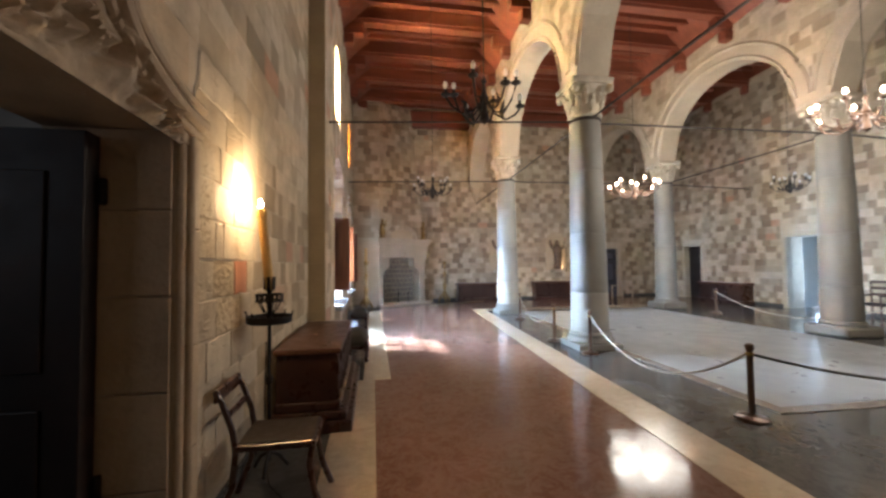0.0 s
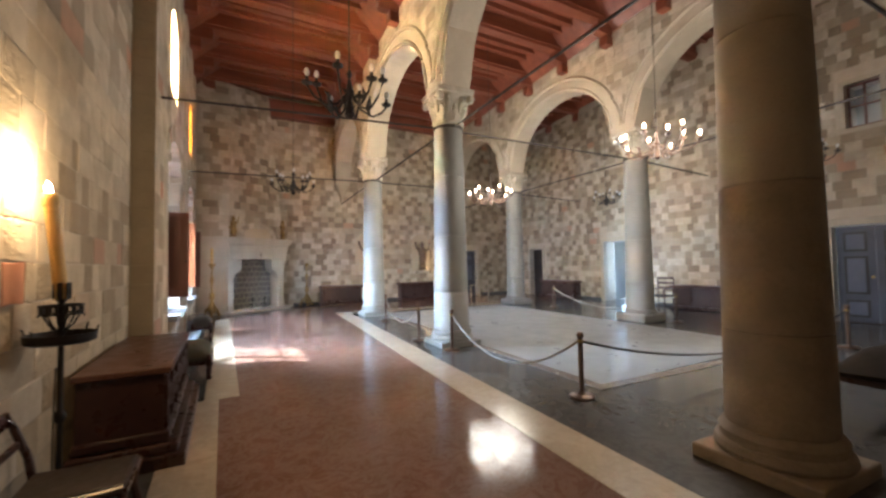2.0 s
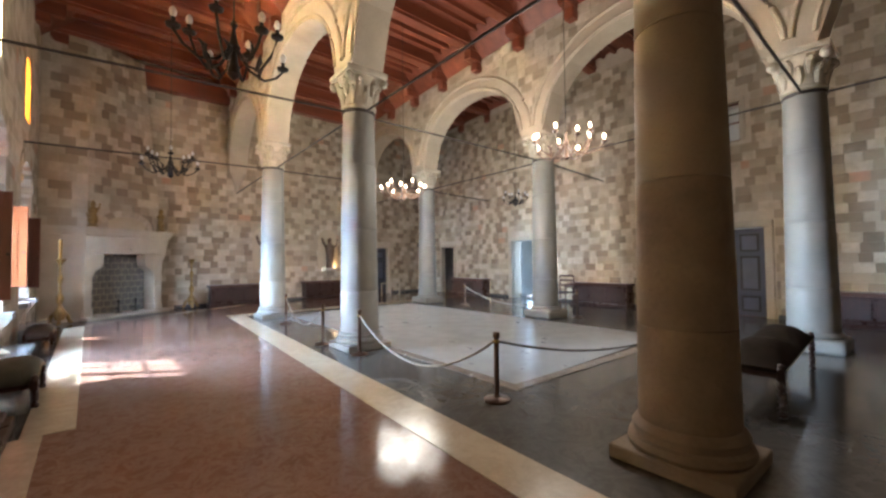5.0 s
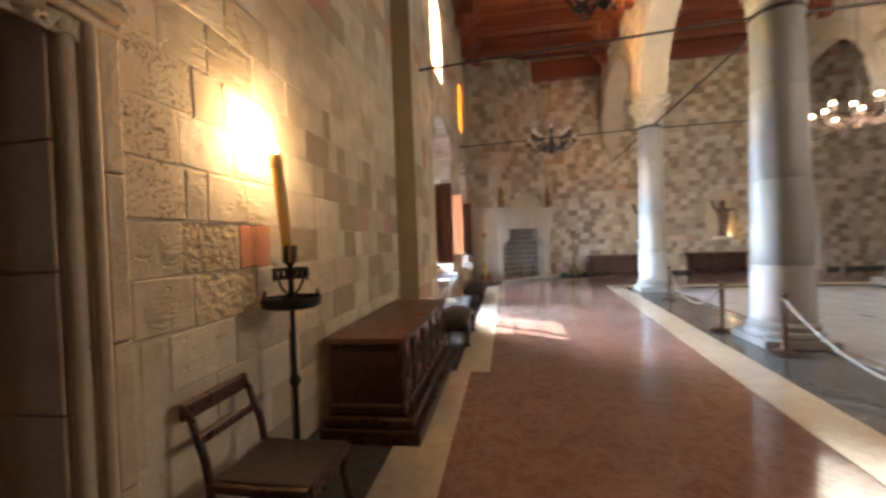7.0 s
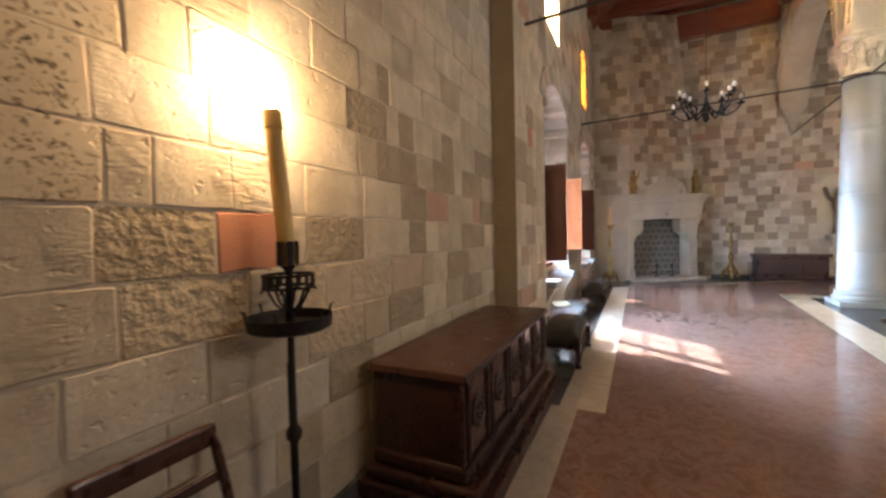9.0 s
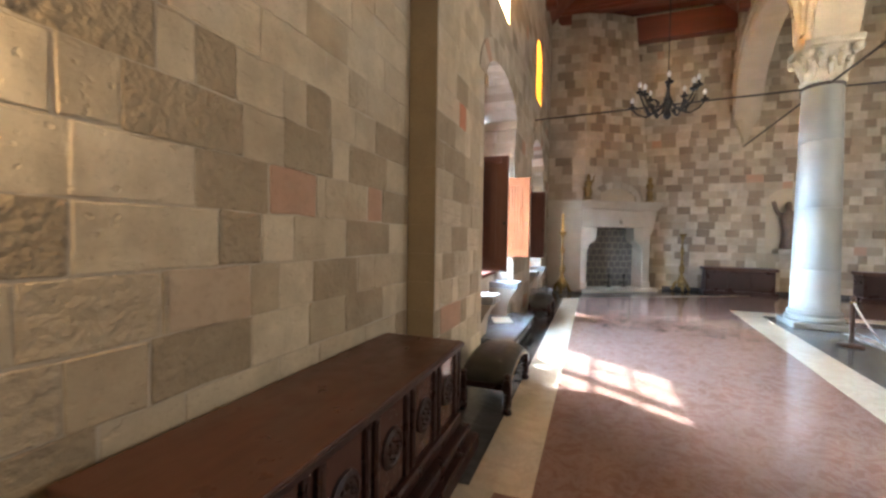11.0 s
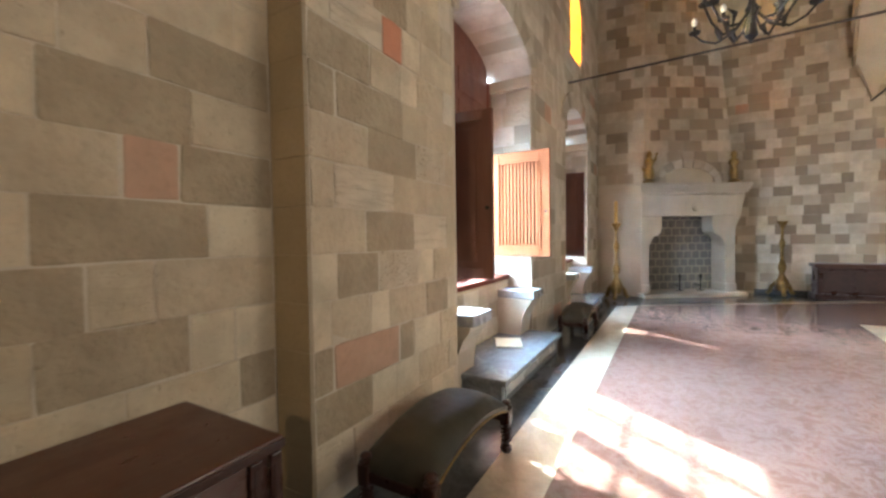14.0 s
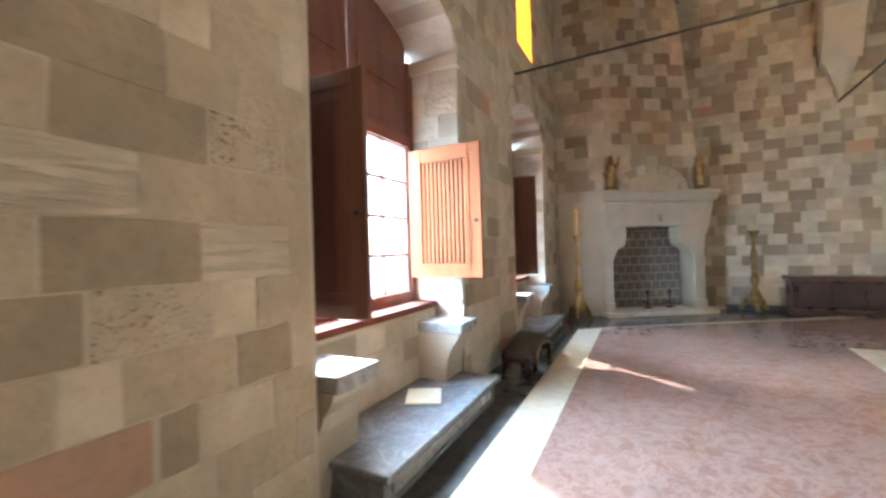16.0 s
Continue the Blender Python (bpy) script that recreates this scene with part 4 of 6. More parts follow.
# ogee hood: nested rolls run level from the jamb, then sweep up to a peak over the door's middle
OGEE = [(3.05, 2.16), (2.86, 2.17), (2.66, 2.20), (2.48, 2.26), (2.36, 2.36), (2.29, 2.50), (2.25, 2.68), (2.225, 2.90), (2.22, 3.10)]


def ogee(off):
    """Points of the hood line, shifted outwards by off and smoothed."""
    out = []
    for i in range(len(OGEE) - 1):
        p = [Vector(OGEE[min(max(i + k, 0), len(OGEE) - 1)]) for k in (-1, 0, 1, 2)]
        for t in np.linspace(0, 1, 5)[:-1]:
            v = 0.5 * (2 * p[1] + (p[2] - p[0]) * t + (2 * p[0] - 5 * p[1] + 4 * p[2] - p[3]) * t * t + (3 * p[1] - p[0] - 3 * p[2] + p[3]) * t ** 3)
            d = (0.5 * (p[2] - p[0])).normalized()
            out.append((v.x + d.y * off, v.y - d.x * off))
    return out


for off, r, y in ((0.0, 0.034, -0.055), (0.05, 0.018, -0.03), (0.085, 0.026, -0.045), (-0.06, 0.022, -0.04)):
    for side in (1, -1):
        pts = [(s if side == 1 else 4.44 - s, y, zz) for s, zz in ogee(off)]
        part("hood_moulding", tubed(pts, r, 8), M_DOORWAY, dw, smooth=True)
# leaf scrolls carved in the field under the hood
bm = bmesh.new()
cols, rows_n = 90, 44
grid = []
for i in range(cols + 1):
    s = 1.60 + 1.36 * i / cols
    d = abs(s - 2.22)
    top = 2.14 + 0.62 * math.exp(-(d / 0.20) ** 1.3)
    col = []
    for k in range(rows_n + 1):
        zz = 2.02 + (top - 2.02) * k / rows_n
        edge = min(1.0, 6 * k / rows_n, 6 * (rows_n - k) / rows_n, 8 * i / cols, 8 * (cols - i) / cols)
        n = noise.noise(Vector((s * 7, 0.3, zz * 7)))
        lobe = abs(math.sin(11 * s + 6 * n + 5 * zz)) * abs(math.cos(13 * zz - 5 * s + 5 * n))
        rise = 0.018 + edge * (0.085 * lobe + 0.022 * noise.noise(Vector((s * 28, 1.7, zz * 28))))
        col.append(bm.verts.new((s, -rise, zz)))
    grid.append(col)
for i in range(cols):
    for k in range(rows_n):
        bm.faces.new((grid[i][k], grid[i + 1][k], grid[i + 1][k + 1], grid[i][k + 1]))
part("carved_foliage", bm, M_DOORWAY, dw, "weathered carved foliage", smooth=True)
door = empty("door", pose(-1.53, 2.80, 0, 0, 0, 180), "dark timber door leaf standing open", "door")
part("leaf", boxed(0, 0.93, -0.05, 0.05, 0.01, 2.03, 0.004), M_DOOR_DARK, door)
for z0, z1 in ((0.15, 0.85), (1.0, 1.85)):
    part("panel", boxed(0.14, 0.80, 0.05, 0.06, z0, z1, 0.006), M_DOOR_DARK, door)
for z in (0.4, 1.72):
    part("hinge", lathed([(0.016, 0), (0.02, 0.01), (0.02, 0.11), (0.016, 0.12)], 10, Matrix.Translation((-0.012, -0.045, z))), M_IRON, door, "black iron hinge", smooth=True)

# ---- the chest ----
chest = empty("chest", pose(-1.20, 4.40, 0), "long dark walnut cassone chest against the wall", "chest")
L = 1.98
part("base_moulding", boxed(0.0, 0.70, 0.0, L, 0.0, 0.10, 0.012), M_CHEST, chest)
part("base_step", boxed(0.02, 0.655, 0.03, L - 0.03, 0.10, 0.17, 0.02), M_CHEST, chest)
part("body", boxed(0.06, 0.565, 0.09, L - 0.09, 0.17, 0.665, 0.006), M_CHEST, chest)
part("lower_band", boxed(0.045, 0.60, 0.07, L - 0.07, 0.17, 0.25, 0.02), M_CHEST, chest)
lid = part("lid", boxed(0.04, 0.60, 0.06, L - 0.06, 0.665, 0.71, 0.008), M_CHEST_TOP, chest, "lighter walnut lid")
part("lid_edge", boxed(0.598, 0.608, 0.058, L - 0.058, 0.674, 0.70, 0.003), M_CARVE, lid)
n = 5
span = L - 0.22
for i in range(n + 1):
    y = 0.11 + span * i / n
    for d in (-0.055, 0.015):
        part("pilaster", boxed(0.565, 0.585, y + d, y + d + 0.042, 0.26, 0.655, 0.006), M_CHEST, chest)
        part("pilaster_inlay", boxed(0.585, 0.588, y + d + 0.012, y + d + 0.03, 0.28, 0.635), M_CARVE, chest)
for i in range(n):
    y = 0.11 + span * (i + 0.5) / n
    part("front_panel", boxed(0.563, 0.570, y - span / n / 2 + 0.062, y + span / n / 2 - 0.06, 0.27, 0.65, 0.002), M_PANEL, chest, "red-brown walnut panel, lightened for daylight sheen")
    med = part("medallion", lathed([(0.088, 0), (0.088, 0.012), (0.07, 0.02), (0.062, 0.012), (0.01, 0.014)], 24, Matrix.Translation((0.5695, y, 0.46)) @ pose(0, 0, 0, 0, 90, 0)), M_CARVE, chest, "round carved medallion", smooth=True)
    for k in range(8):
        a = k * math.pi / 4
        part("petal", lathed([(0.004, -0.012), (0.015, 0.0), (0.004, 0.012)], 8, Matrix.Translation((0.583, y + 0.038 * math.cos(a), 0.46 + 0.038 * math.sin(a)))), M_CARVE, med, smooth=True)

# ---- klismos chair ----
chair = empty("chair", pose(-0.87, 3.42, 0, 0, 0, 90) @ Matrix.Diagonal((0.86, 1.0, 0.96, 1.0)), "dark mahogany chair with scrolled back rail and leather seat", "chair")
# local: the seat faces -y; x across
hw = 0.21
for sx in (-1, 1):
    part("back_leg", tubed([(sx * hw, 0.30, 0.0), (sx * hw, 0.22, 0.22), (sx * hw, 0.20, 0.42), (sx * hw, 0.22, 0.55), (sx * hw, 0.27, 0.70), (sx * hw, 0.31, 0.775)], 0.018, 8), M_CHAIR, chair, smooth=True)
    part("front_leg", tubed([(sx * hw, -0.28, 0.0), (sx * hw, -0.22, 0.16), (sx * hw, -0.19, 0.32), (sx * hw, -0.21, 0.43)], 0.019, 8), M_CHAIR, chair, smooth=True)
    part("seat_rail", tubed([(sx * hw, 0.2, 0.44), (sx * hw, 0.0, 0.435), (sx * hw, -0.21, 0.44)], 0.022, 8), M_CHAIR, chair, smooth=True)
part("top_rail", boxed(-hw - 0.02, hw + 0.02, 0.288, 0.316, 0.705, 0.785, 0.012), M_CHAIR, chair, "broad curved back rail")
part("cross_rail", boxed(-hw, hw, 0.245, 0.262, 0.60, 0.64, 0.006), M_CHAIR, chair)
part("seat", boxed(-hw + 0.005, hw - 0.005, -0.22, 0.20, 0.425, 0.468, 0.018), M_CANE, chair, "worn brown leather seat")
part("front_rail", boxed(-hw, hw, -0.225, -0.205, 0.41, 0.45, 0.005), M_CHAIR, chair)

# ---- floor candle with an electric flame ----
cs = empty("candle_stand", pose(-1.04, 3.84, 0), "wrought iron floor candle stand with a fat yellow candle", "candle stand")
for k in range(3):
    a = k * 2 * math.pi / 3 + 0.5
    part("foot", tubed([(0, 0, 0.14), (0.07 * math.cos(a), 0.07 * math.sin(a), 0.1), (0.13 * math.cos(a), 0.13 * math.sin(a), 0.012)], 0.012, 6), M_IRON, cs)
part("stem", lathed([(0.014, 0.08), (0.014, 0.60), (0.028, 0.62), (0.03, 0.645), (0.014, 0.67), (0.013, 1.04), (0.02, 1.06)], 12), M_IRON, cs, smooth=True)
part("drip_pan", lathed([(0.03, 1.045), (0.13, 1.03), (0.15, 1.04), (0.155, 1.085), (0.148, 1.085), (0.142, 1.05), (0.03, 1.055)], 28), M_IRON, cs, "round iron drip pan", smooth=True)
part("upper_stem", lathed([(0.016, 1.05), (0.014, 1.25), (0.03, 1.27)], 10), M_IRON, cs, smooth=True)
for k in range(6):
    a = k * math.pi / 3
    c_, s_ = math.cos(a), math.sin(a)
    part("scroll", tubed([(0.02 * c_, 0.02 * s_, 1.10), (0.05 * c_, 0.05 * s_, 1.13), (0.08 * c_, 0.08 * s_, 1.19), (0.10 * c_, 0.10 * s_, 1.175)], 0.005, 6), M_IRON, cs)
    part("spike", tubed([(0.15 * c_, 0.15 * s_, 1.08), (0.155 * c_, 0.155 * s_, 1.11), (0.165 * c_, 0.165 * s_, 1.115)], 0.005, 6), M_IRON, cs)
    part("socket_leaf", boxed(-0.012, 0.012, 0.032, 0.038, 1.27, 1.36, 0.002, pose(0, 0, 0, 0, 0, 60 * k)), M_IRON, cs)
for z in (1.19, 1.235):
    part("crown_ring", tubed([(0.09 * math.cos(t), 0.09 * math.sin(t), z) for t in np.linspace(0, 2 * math.pi, 25)], 0.006, 6), M_IRON, cs)
for k in range(16):
    a = k * math.pi / 8
    part("crown_bar", boxed(-0.008, 0.008, 0.087, 0.092, 1.19, 1.235, 0, pose(0, 0, 0, 0, 0, 22.5 * k)), M_IRON, cs)
LEAN = pose(0, 0, 1.27, 0, -6.0, 0)
can = part("candle", lathed([(0.031, 0.0), (0.031, 0.30), (0.0305, 0.51), (0.036, 0.515), (0.036, 0.575), (0.028, 0.585), (0.012, 0.587)], 18), [M_WAX], cs, "fat yellow candle tube, leaning slightly", smooth=True, m=LEAN)
part("bulb", lathed([(0.012, 0.587), (0.015, 0.60), (0.014, 0.62), (0.006, 0.64), (0.001, 0.648)], 12), M_BULB_CANDLE, can, "small glowing flame bulb", smooth=True)
part("power_cable", tubed([(-0.02, 0.0, 0.9), (-0.03, 0.01, 0.5), (-0.03, 0.02, 0.1), (0.05, -0.2, 0.008), (0.2, -0.42, 0.008)], 0.004, 6), M_IRON, cs, "thin black cable")


# ---- stools with twisted legs ----
def twisted(pts_r, h, turns=5):
    bm = bmesh.new()
    n, rings = 10, []
    for i in range(40):
        t = i / 39
        ring = []
        for j in range(n):
            a = 2 * math.pi * j / n
            k = 1 + 0.38 * math.cos(2 * (a - turns * math.pi * t))
            ring.append(bm.verts.new((pts_r * k * math.cos(a), pts_r * k * math.sin(a), h * t)))
        rings.append(ring)
    for a, b in zip(rings, rings[1:]):
        for j in range(n):
            bm.faces.new((a[j], a[(j + 1) % n], b[(j + 1) % n], b[j]))
    bm.faces.new(rings[0][::-1])
    bm.faces.new(rings[-1])
    return bm


def arched_seat(w, d, z0, rise, thick, crown, humps=1):
    """An upholstered seat that arches along its length, its lower edge too; w across x, d along y."""
    bm = bmesh.new()
    nx, ny = 12, 26
    top, low = [], []
    for k in range(ny + 1):
        v = -1 + 2 * k / ny
        hump = 1 - v * v if humps == 1 else 1 - (2 * abs(v) - 1) ** 2
        base = z0 + (rise * hump if humps == 1 else 0)
        pad = crown if humps == 1 else crown * (0.35 + 0.65 * hump)
        trow, lrow = [], []
        for i in range(nx + 1):
            u = -1 + 2 * i / nx
            r = (1 - abs(u) ** 3.2) * (1 - abs(v) ** 7)
            dent = 0.004 * noise.noise(Vector((u * 2.1, v * 3.4, d)))
            trow.append(bm.verts.new((u * w / 2, v * d / 2, base + thick * 0.55 + (thick * 0.45 + pad) * r + dent)))
            lrow.append(bm.verts.new((u * w / 2 * 0.985, v * d / 2, base)))
        top.append(trow)
        low.append(lrow)
    for k in range(ny):
        for i in range(nx):
            bm.faces.new((top[k][i], top[k][i + 1], top[k + 1][i + 1], top[k + 1][i]))
            bm.faces.new((low[k][i], low[k + 1][i], low[k + 1][i + 1], low[k][i + 1]))
        bm.faces.new((top[k][0], top[k + 1][0], low[k + 1][0], low[k][0]))
        bm.faces.new((top[k + 1][nx], top[k][nx], low[k][nx], low[k + 1][nx]))
    for i in range(nx):
        bm.faces.new((top[0][i + 1], top[0][i], low[0][i], low[0][i + 1]))
        bm.faces.new((top[ny][i], top[ny][i + 1], low[ny][i + 1], low[ny][i]))
    bmesh.ops.recalc_face_normals(bm, faces=bm.faces)
    return bm


def stool(m, w, d, h, mat, label, group="upholstered stools", humps=1):
    s = empty("stool", m, label, "stool", group)
    rise = 0.09 if humps == 1 else 0.0
    z0 = h - rise - 0.115
    seat = part("seat", arched_seat(w, d - 0.06, z0, rise, 0.07, 0.045 if humps == 1 else 0.14, humps), mat, s, "arched padded leather seat", smooth=True)
    for sx in (-1, 1):
        pts = [(sx * (w / 2 + 0.001), v * (d / 2 - 0.03), z0 + 0.008 + rise * (1 - v * v)) for v in np.linspace(-1, 1, 21)]
        part("nail_trim", tubed(pts, 0.006, 6), M_BRASS, seat, "row of small brass nails")
    for sy in (-1, 1):
        y = sy * (d / 2 - 0.04)
        part("end_rail", boxed(-w / 2 + 0.03, w / 2 - 0.03, y - 0.016, y + 0.016, z0 - 0.05, z0 - 0.002, 0.005), M_CHEST, s)
        for sx in (-1, 1):
            leg = part("leg", twisted(0.027, z0 - 0.15, 4), M_CHEST, s, "barley-twist leg", smooth=True, m=pose(sx * (w / 2 - 0.02), y, 0.08))
            part("leg_block", boxed(-0.03, 0.03, -0.03, 0.03, z0 - 0.15, z0 - 0.05, 0.006), M_CHEST, leg)
            part("leg_cap", lathed([(0.03, z0 - 0.05), (0.034, z0 - 0.04), (0.024, z0 - 0.03), (0.03, z0 - 0.015), (0.02, z0 - 0.002), (0.004, z0 + 0.004)], 12), M_CHEST, leg, smooth=True)
            part("leg_foot", lathed([(0.02, -0.08), (0.036, -0.06), (0.034, -0.035), (0.018, -0.02), (0.028, -0.008), (0.022, 0.0)], 12), M_CHEST, leg, smooth=True)
    return s


stool(pose(-0.60, 7.34, 0), 0.40, 0.95, 0.45, M_LEATHER, "dark green leather stool with barley-twist legs")
stool(pose(-0.66, 11.15, 0), 0.36, 0.80, 0.40, M_LEATHER, "dark leather stool with turned legs below the wall")
stool(pose(5.60, 2.20, 0, 0, 0, 91), 0.50, 2.3, 0.50, M_VELVET, "long dark upholstered bench with two padded humps", "nave benches", 2)


# ---- marble benches under the windows ----
def marble_bench(y0, y1, x1):
    b = empty("bench", pose(-1.0, y0, 0), "low polished blue-grey marble bench under the window", "bench", "marble benches")
    n = y1 - y0
    part("top_slab", boxed(-0.29, x1, 0, n, 0.165, 0.215, 0.01), M_BENCH_TOP, b)
    part("front_panel", boxed(-0.28, x1 - 0.05, 0.03, n - 0.03, 0.0, 0.165), M_BENCH_TOP, b)
    for s0, s1, z0, z1 in ((0.10, n - 0.10, 0.14, 0.155), (0.10, n - 0.10, 0.03, 0.045), (0.10, 0.115, 0.045, 0.14), (n - 0.115, n - 0.10, 0.045, 0.14)):
        part("panel_moulding", boxed(x1 - 0.05, x1 - 0.038, s0, s1, z0, z1, 0.003), M_BENCH_TOP, b)
    part("raised_panel", boxed(x1 - 0.05, x1 - 0.046, 0.125, n - 0.125, 0.05, 0.135, 0.001), M_BENCH_PALE, b, "pale grey front panel")
    return b


marble_bench(8.35, 10.11, 0.36)
marble_bench(11.96, 13.68, 0.33)
card = empty("card", pose(-1.0, 9.36, 0.216, 0, 0, 25), "small cream card lying on the bench", "card")
bm = bmesh.new()
box(bm, -0.13, 0.13, -0.13, 0.10, 0.0, 0.012, 0.002, pose(0, 0, 0.0, 8, 0, 0) @ pose(0, 0, 0.019))
part("sheet", bm, M_PAPER, card)

# ---- the corner fireplace ----
P1, P2 = Vector((-0.101, 14.933)), Vector((1.867, 16.167))
fang = math.degrees(math.atan2(P2.y - P1.y, P2.x - P1.x))
FW = (P2 - P1).length
fp = empty("fireplace", pose(P1.x, P1.y, 0, 0, 0, fang), "tall corner fireplace of pale carved limestone", "fireplace")
inv = pose(P1.x, P1.y, 0, 0, 0, fang).inverted()
loc = lambda x, y: tuple((inv @ Vector((x, y, 0)))[:2])
L0, LW, LB = loc(-0.99, 14.85), loc(-0.99, 16.48), loc(1.72, 16.48)
# front jambs and lintel with shouldered corners; front is local -y
oa, ob_, oh = 0.14, 1.80, 1.70


def front_piece(outline, y0, y1):
    bm = bmesh.new()
    lo = [bm.verts.new((x, y0, z)) for x, z in outline]
    hi = [bm.verts.new((x, y1, z)) for x, z in outline]
    bm.faces.new(lo)
    bm.faces.new(hi[::-1])
    n = len(outline)
    for i in range(n):
        bm.faces.new((lo[i], hi[i], hi[(i + 1) % n], lo[(i + 1) % n]))
    bmesh.ops.recalc_face_normals(bm, faces=bm.faces)
    return bm


for nm, x0, x1, sx in (("jamb", -0.03, oa, 1), ("jamb", ob_, 2.02, -1)):
    edge = x1 if sx == 1 else x0
    other = x0 if sx == 1 else x1
    outl = [(other, 0.08), (edge, 0.08), (edge, 1.06), (edge + sx * 0.03, 1.16), (edge + sx * 0.11, 1.27), (edge + sx * 0.22, 1.33), (edge + sx * 0.26, 1.37), (edge + sx * 0.28, 1.48), (edge + sx * 0.28, oh), (other, oh)]
    part("jamb", front_piece(outl if sx == 1 else outl[::-1], 0.0, 0.34), M_DRESSED, fp, "limestone jamb with shouldered corbel")
    part("jamb_foot", boxed(min(other, edge) - 0.02, max(other, edge) + 0.02, -0.03, 0.34, 0.08, 0.26, 0.02), M_DRESSED, fp)
    part("bracket", front_piece([(other, 1.35), (other - sx * 0.04, 1.50), (other - sx * 0.13, 1.68), (other - sx * 0.17, 1.90), (other - sx * 0.22, 2.1), (other - sx * 0.22, 2.195), (other, 2.195)] if sx == -1 else [(other, 1.7), (other - 0.02, 1.9), (other - 0.03, 2.195), (other, 2.195)], 0.02, 0.3), M_DRESSED, fp, "scrolled side bracket")
part("lintel", boxed(-0.03, 2.02, -0.02, 0.36, oh, 2.198, 0.015), M_DRESSED, fp)
part("frieze_roll", tubed([(-0.02, -0.02, 2.17), (2.2, -0.02, 2.17)], 0.025, 8), M_DRESSED, fp, smooth=True)
part("shield", lathed([(0.07, 0), (0.06, 0.03), (0.02, 0.045)], 12, Matrix.Translation((FW * 0.49, -0.02, 1.86)) @ pose(0, 0, 0, 90, 0, 0)), M_DRESSED, fp, smooth=True)


for z0, z1, g in ((2.2, 2.26, 0.02), (2.262, 2.33, 0.04), (2.332, 2.40, 0.07)):
    out = [(-0.01 - g, -g), (FW - 0.04 + g, -g), (FW - 0.04 + g, 0.14), LB, LW, (L0[0] - 0.01, L0[1] - g)]
    bm = bmesh.new()
    prism(bm, out, z0, z1)
    part("mantel_shelf", bm, M_DRESSED, fp, "moulded mantel shelf")
# left return wall and the splayed hood above, in rows of stones
bm = bmesh.new()
prism(bm, [(-0.028, 0.004), (-0.028, 0.4), (LW[0], LW[1]), (L0[0] + 0.03, L0[1] + 0.02)], 0.0, 2.198)
part("side_wall", bm, M_DRESSED, fp, "limestone side of the fireplace")
bm = bmesh.new()
prism(bm, [(1.88, 0.342), (2.018, 0.342), (2.018, 0.56), (1.88, 0.56)], 0.0, 2.198)
part("side_wall", bm, M_DRESSED, fp)
part("hearth", boxed(-0.10, 2.12, -0.24, 0.54, 0.0, 0.08, 0.015), M_DRESSED, fp, "low stone hearth slab")
# fire-brick back with its own bricks
back_y = 0.46
part("fire_back", boxed(oa - 0.05, ob_ + 0.05, back_y, back_y + 0.1, 0.08, 2.1), M_JOINT, fp, "pale jointed back of the hearth")
for x0, x1 in ((oa - 0.12, oa - 0.02), (ob_ + 0.02, ob_ + 0.12)):
    part("cheek", boxed(x0, x1, 0.34, back_y, 0.08, 2.1), M_DRESSED, fp)
rb = random.Random(8)
z, k = 0.10, 0
while z < 1.75:
    x = oa - 0.04 - (0.09 if k % 2 else 0)
    while x < ob_:
        x0, x1 = max(x, oa - 0.045), min(x + 0.155, ob_ + 0.04)
        if x1 - x0 > 0.04:
            part("fire_brick", boxed(x0, x1, back_y - 0.014 + rb.uniform(-0.004, 0.004), back_y, z, z + 0.145, 0.005), M_SOOT, fp)
        x += 0.185
    z += 0.172
    k += 1
# hood: a tapering stone chimney breast
hb = [(0.05, 0.08), (2.06, 0.08), (2.06, 0.60), LW, loc(-0.99, 14.99)]
ht = [(0.20, 0.22), (1.58, 0.22), (1.58, 0.75), LW, loc(-0.99, 15.13)]
bm = bmesh.new()
lo = [bm.verts.new((x, y, 2.40)) for x, y in hb]
hi = [bm.verts.new((x, y, 7.4)) for x, y in ht]
bm.faces.new(lo[::-1])
bm.faces.new(hi)
for i in range(5):
    bm.faces.new((lo[i], lo[(i + 1) % 5], hi[(i + 1) % 5], hi[i]))
part("hood", bm, M_MORTAR, fp, "tapering chimney breast of cream and brown ashlar")


def hood_rows(w, blocked):
    """Large courses for the hood: pale corner stones, then mostly pale stones with dark ones between."""
    pale, dark, z, k = [], [], 0.0, 0
    while z < 4.97:
        zt = min(z + 0.2285, 5.0)
        q = (0.16, 0.34)[k % 2]
        cuts, is_dark = [0.0, min(q, w)], k % 3 != 1
        while cuts[-1] < w - 0.42:
            cuts.append(cuts[-1] + rng.uniform(0.22, 0.44))
        cuts.append(w)
        for a, b in zip(cuts, cuts[1:]):
            if b - a > 0.03:
                edge = a == 0.0 or b == w
                (dark if is_dark and not edge else pale).extend(stone_course(a, b, z, zt, blocked, 2.0, 2.1))
                is_dark = rng.random() < (0.15 if is_dark else 0.7)
        z, k = zt, k + 1
    return pale, dark


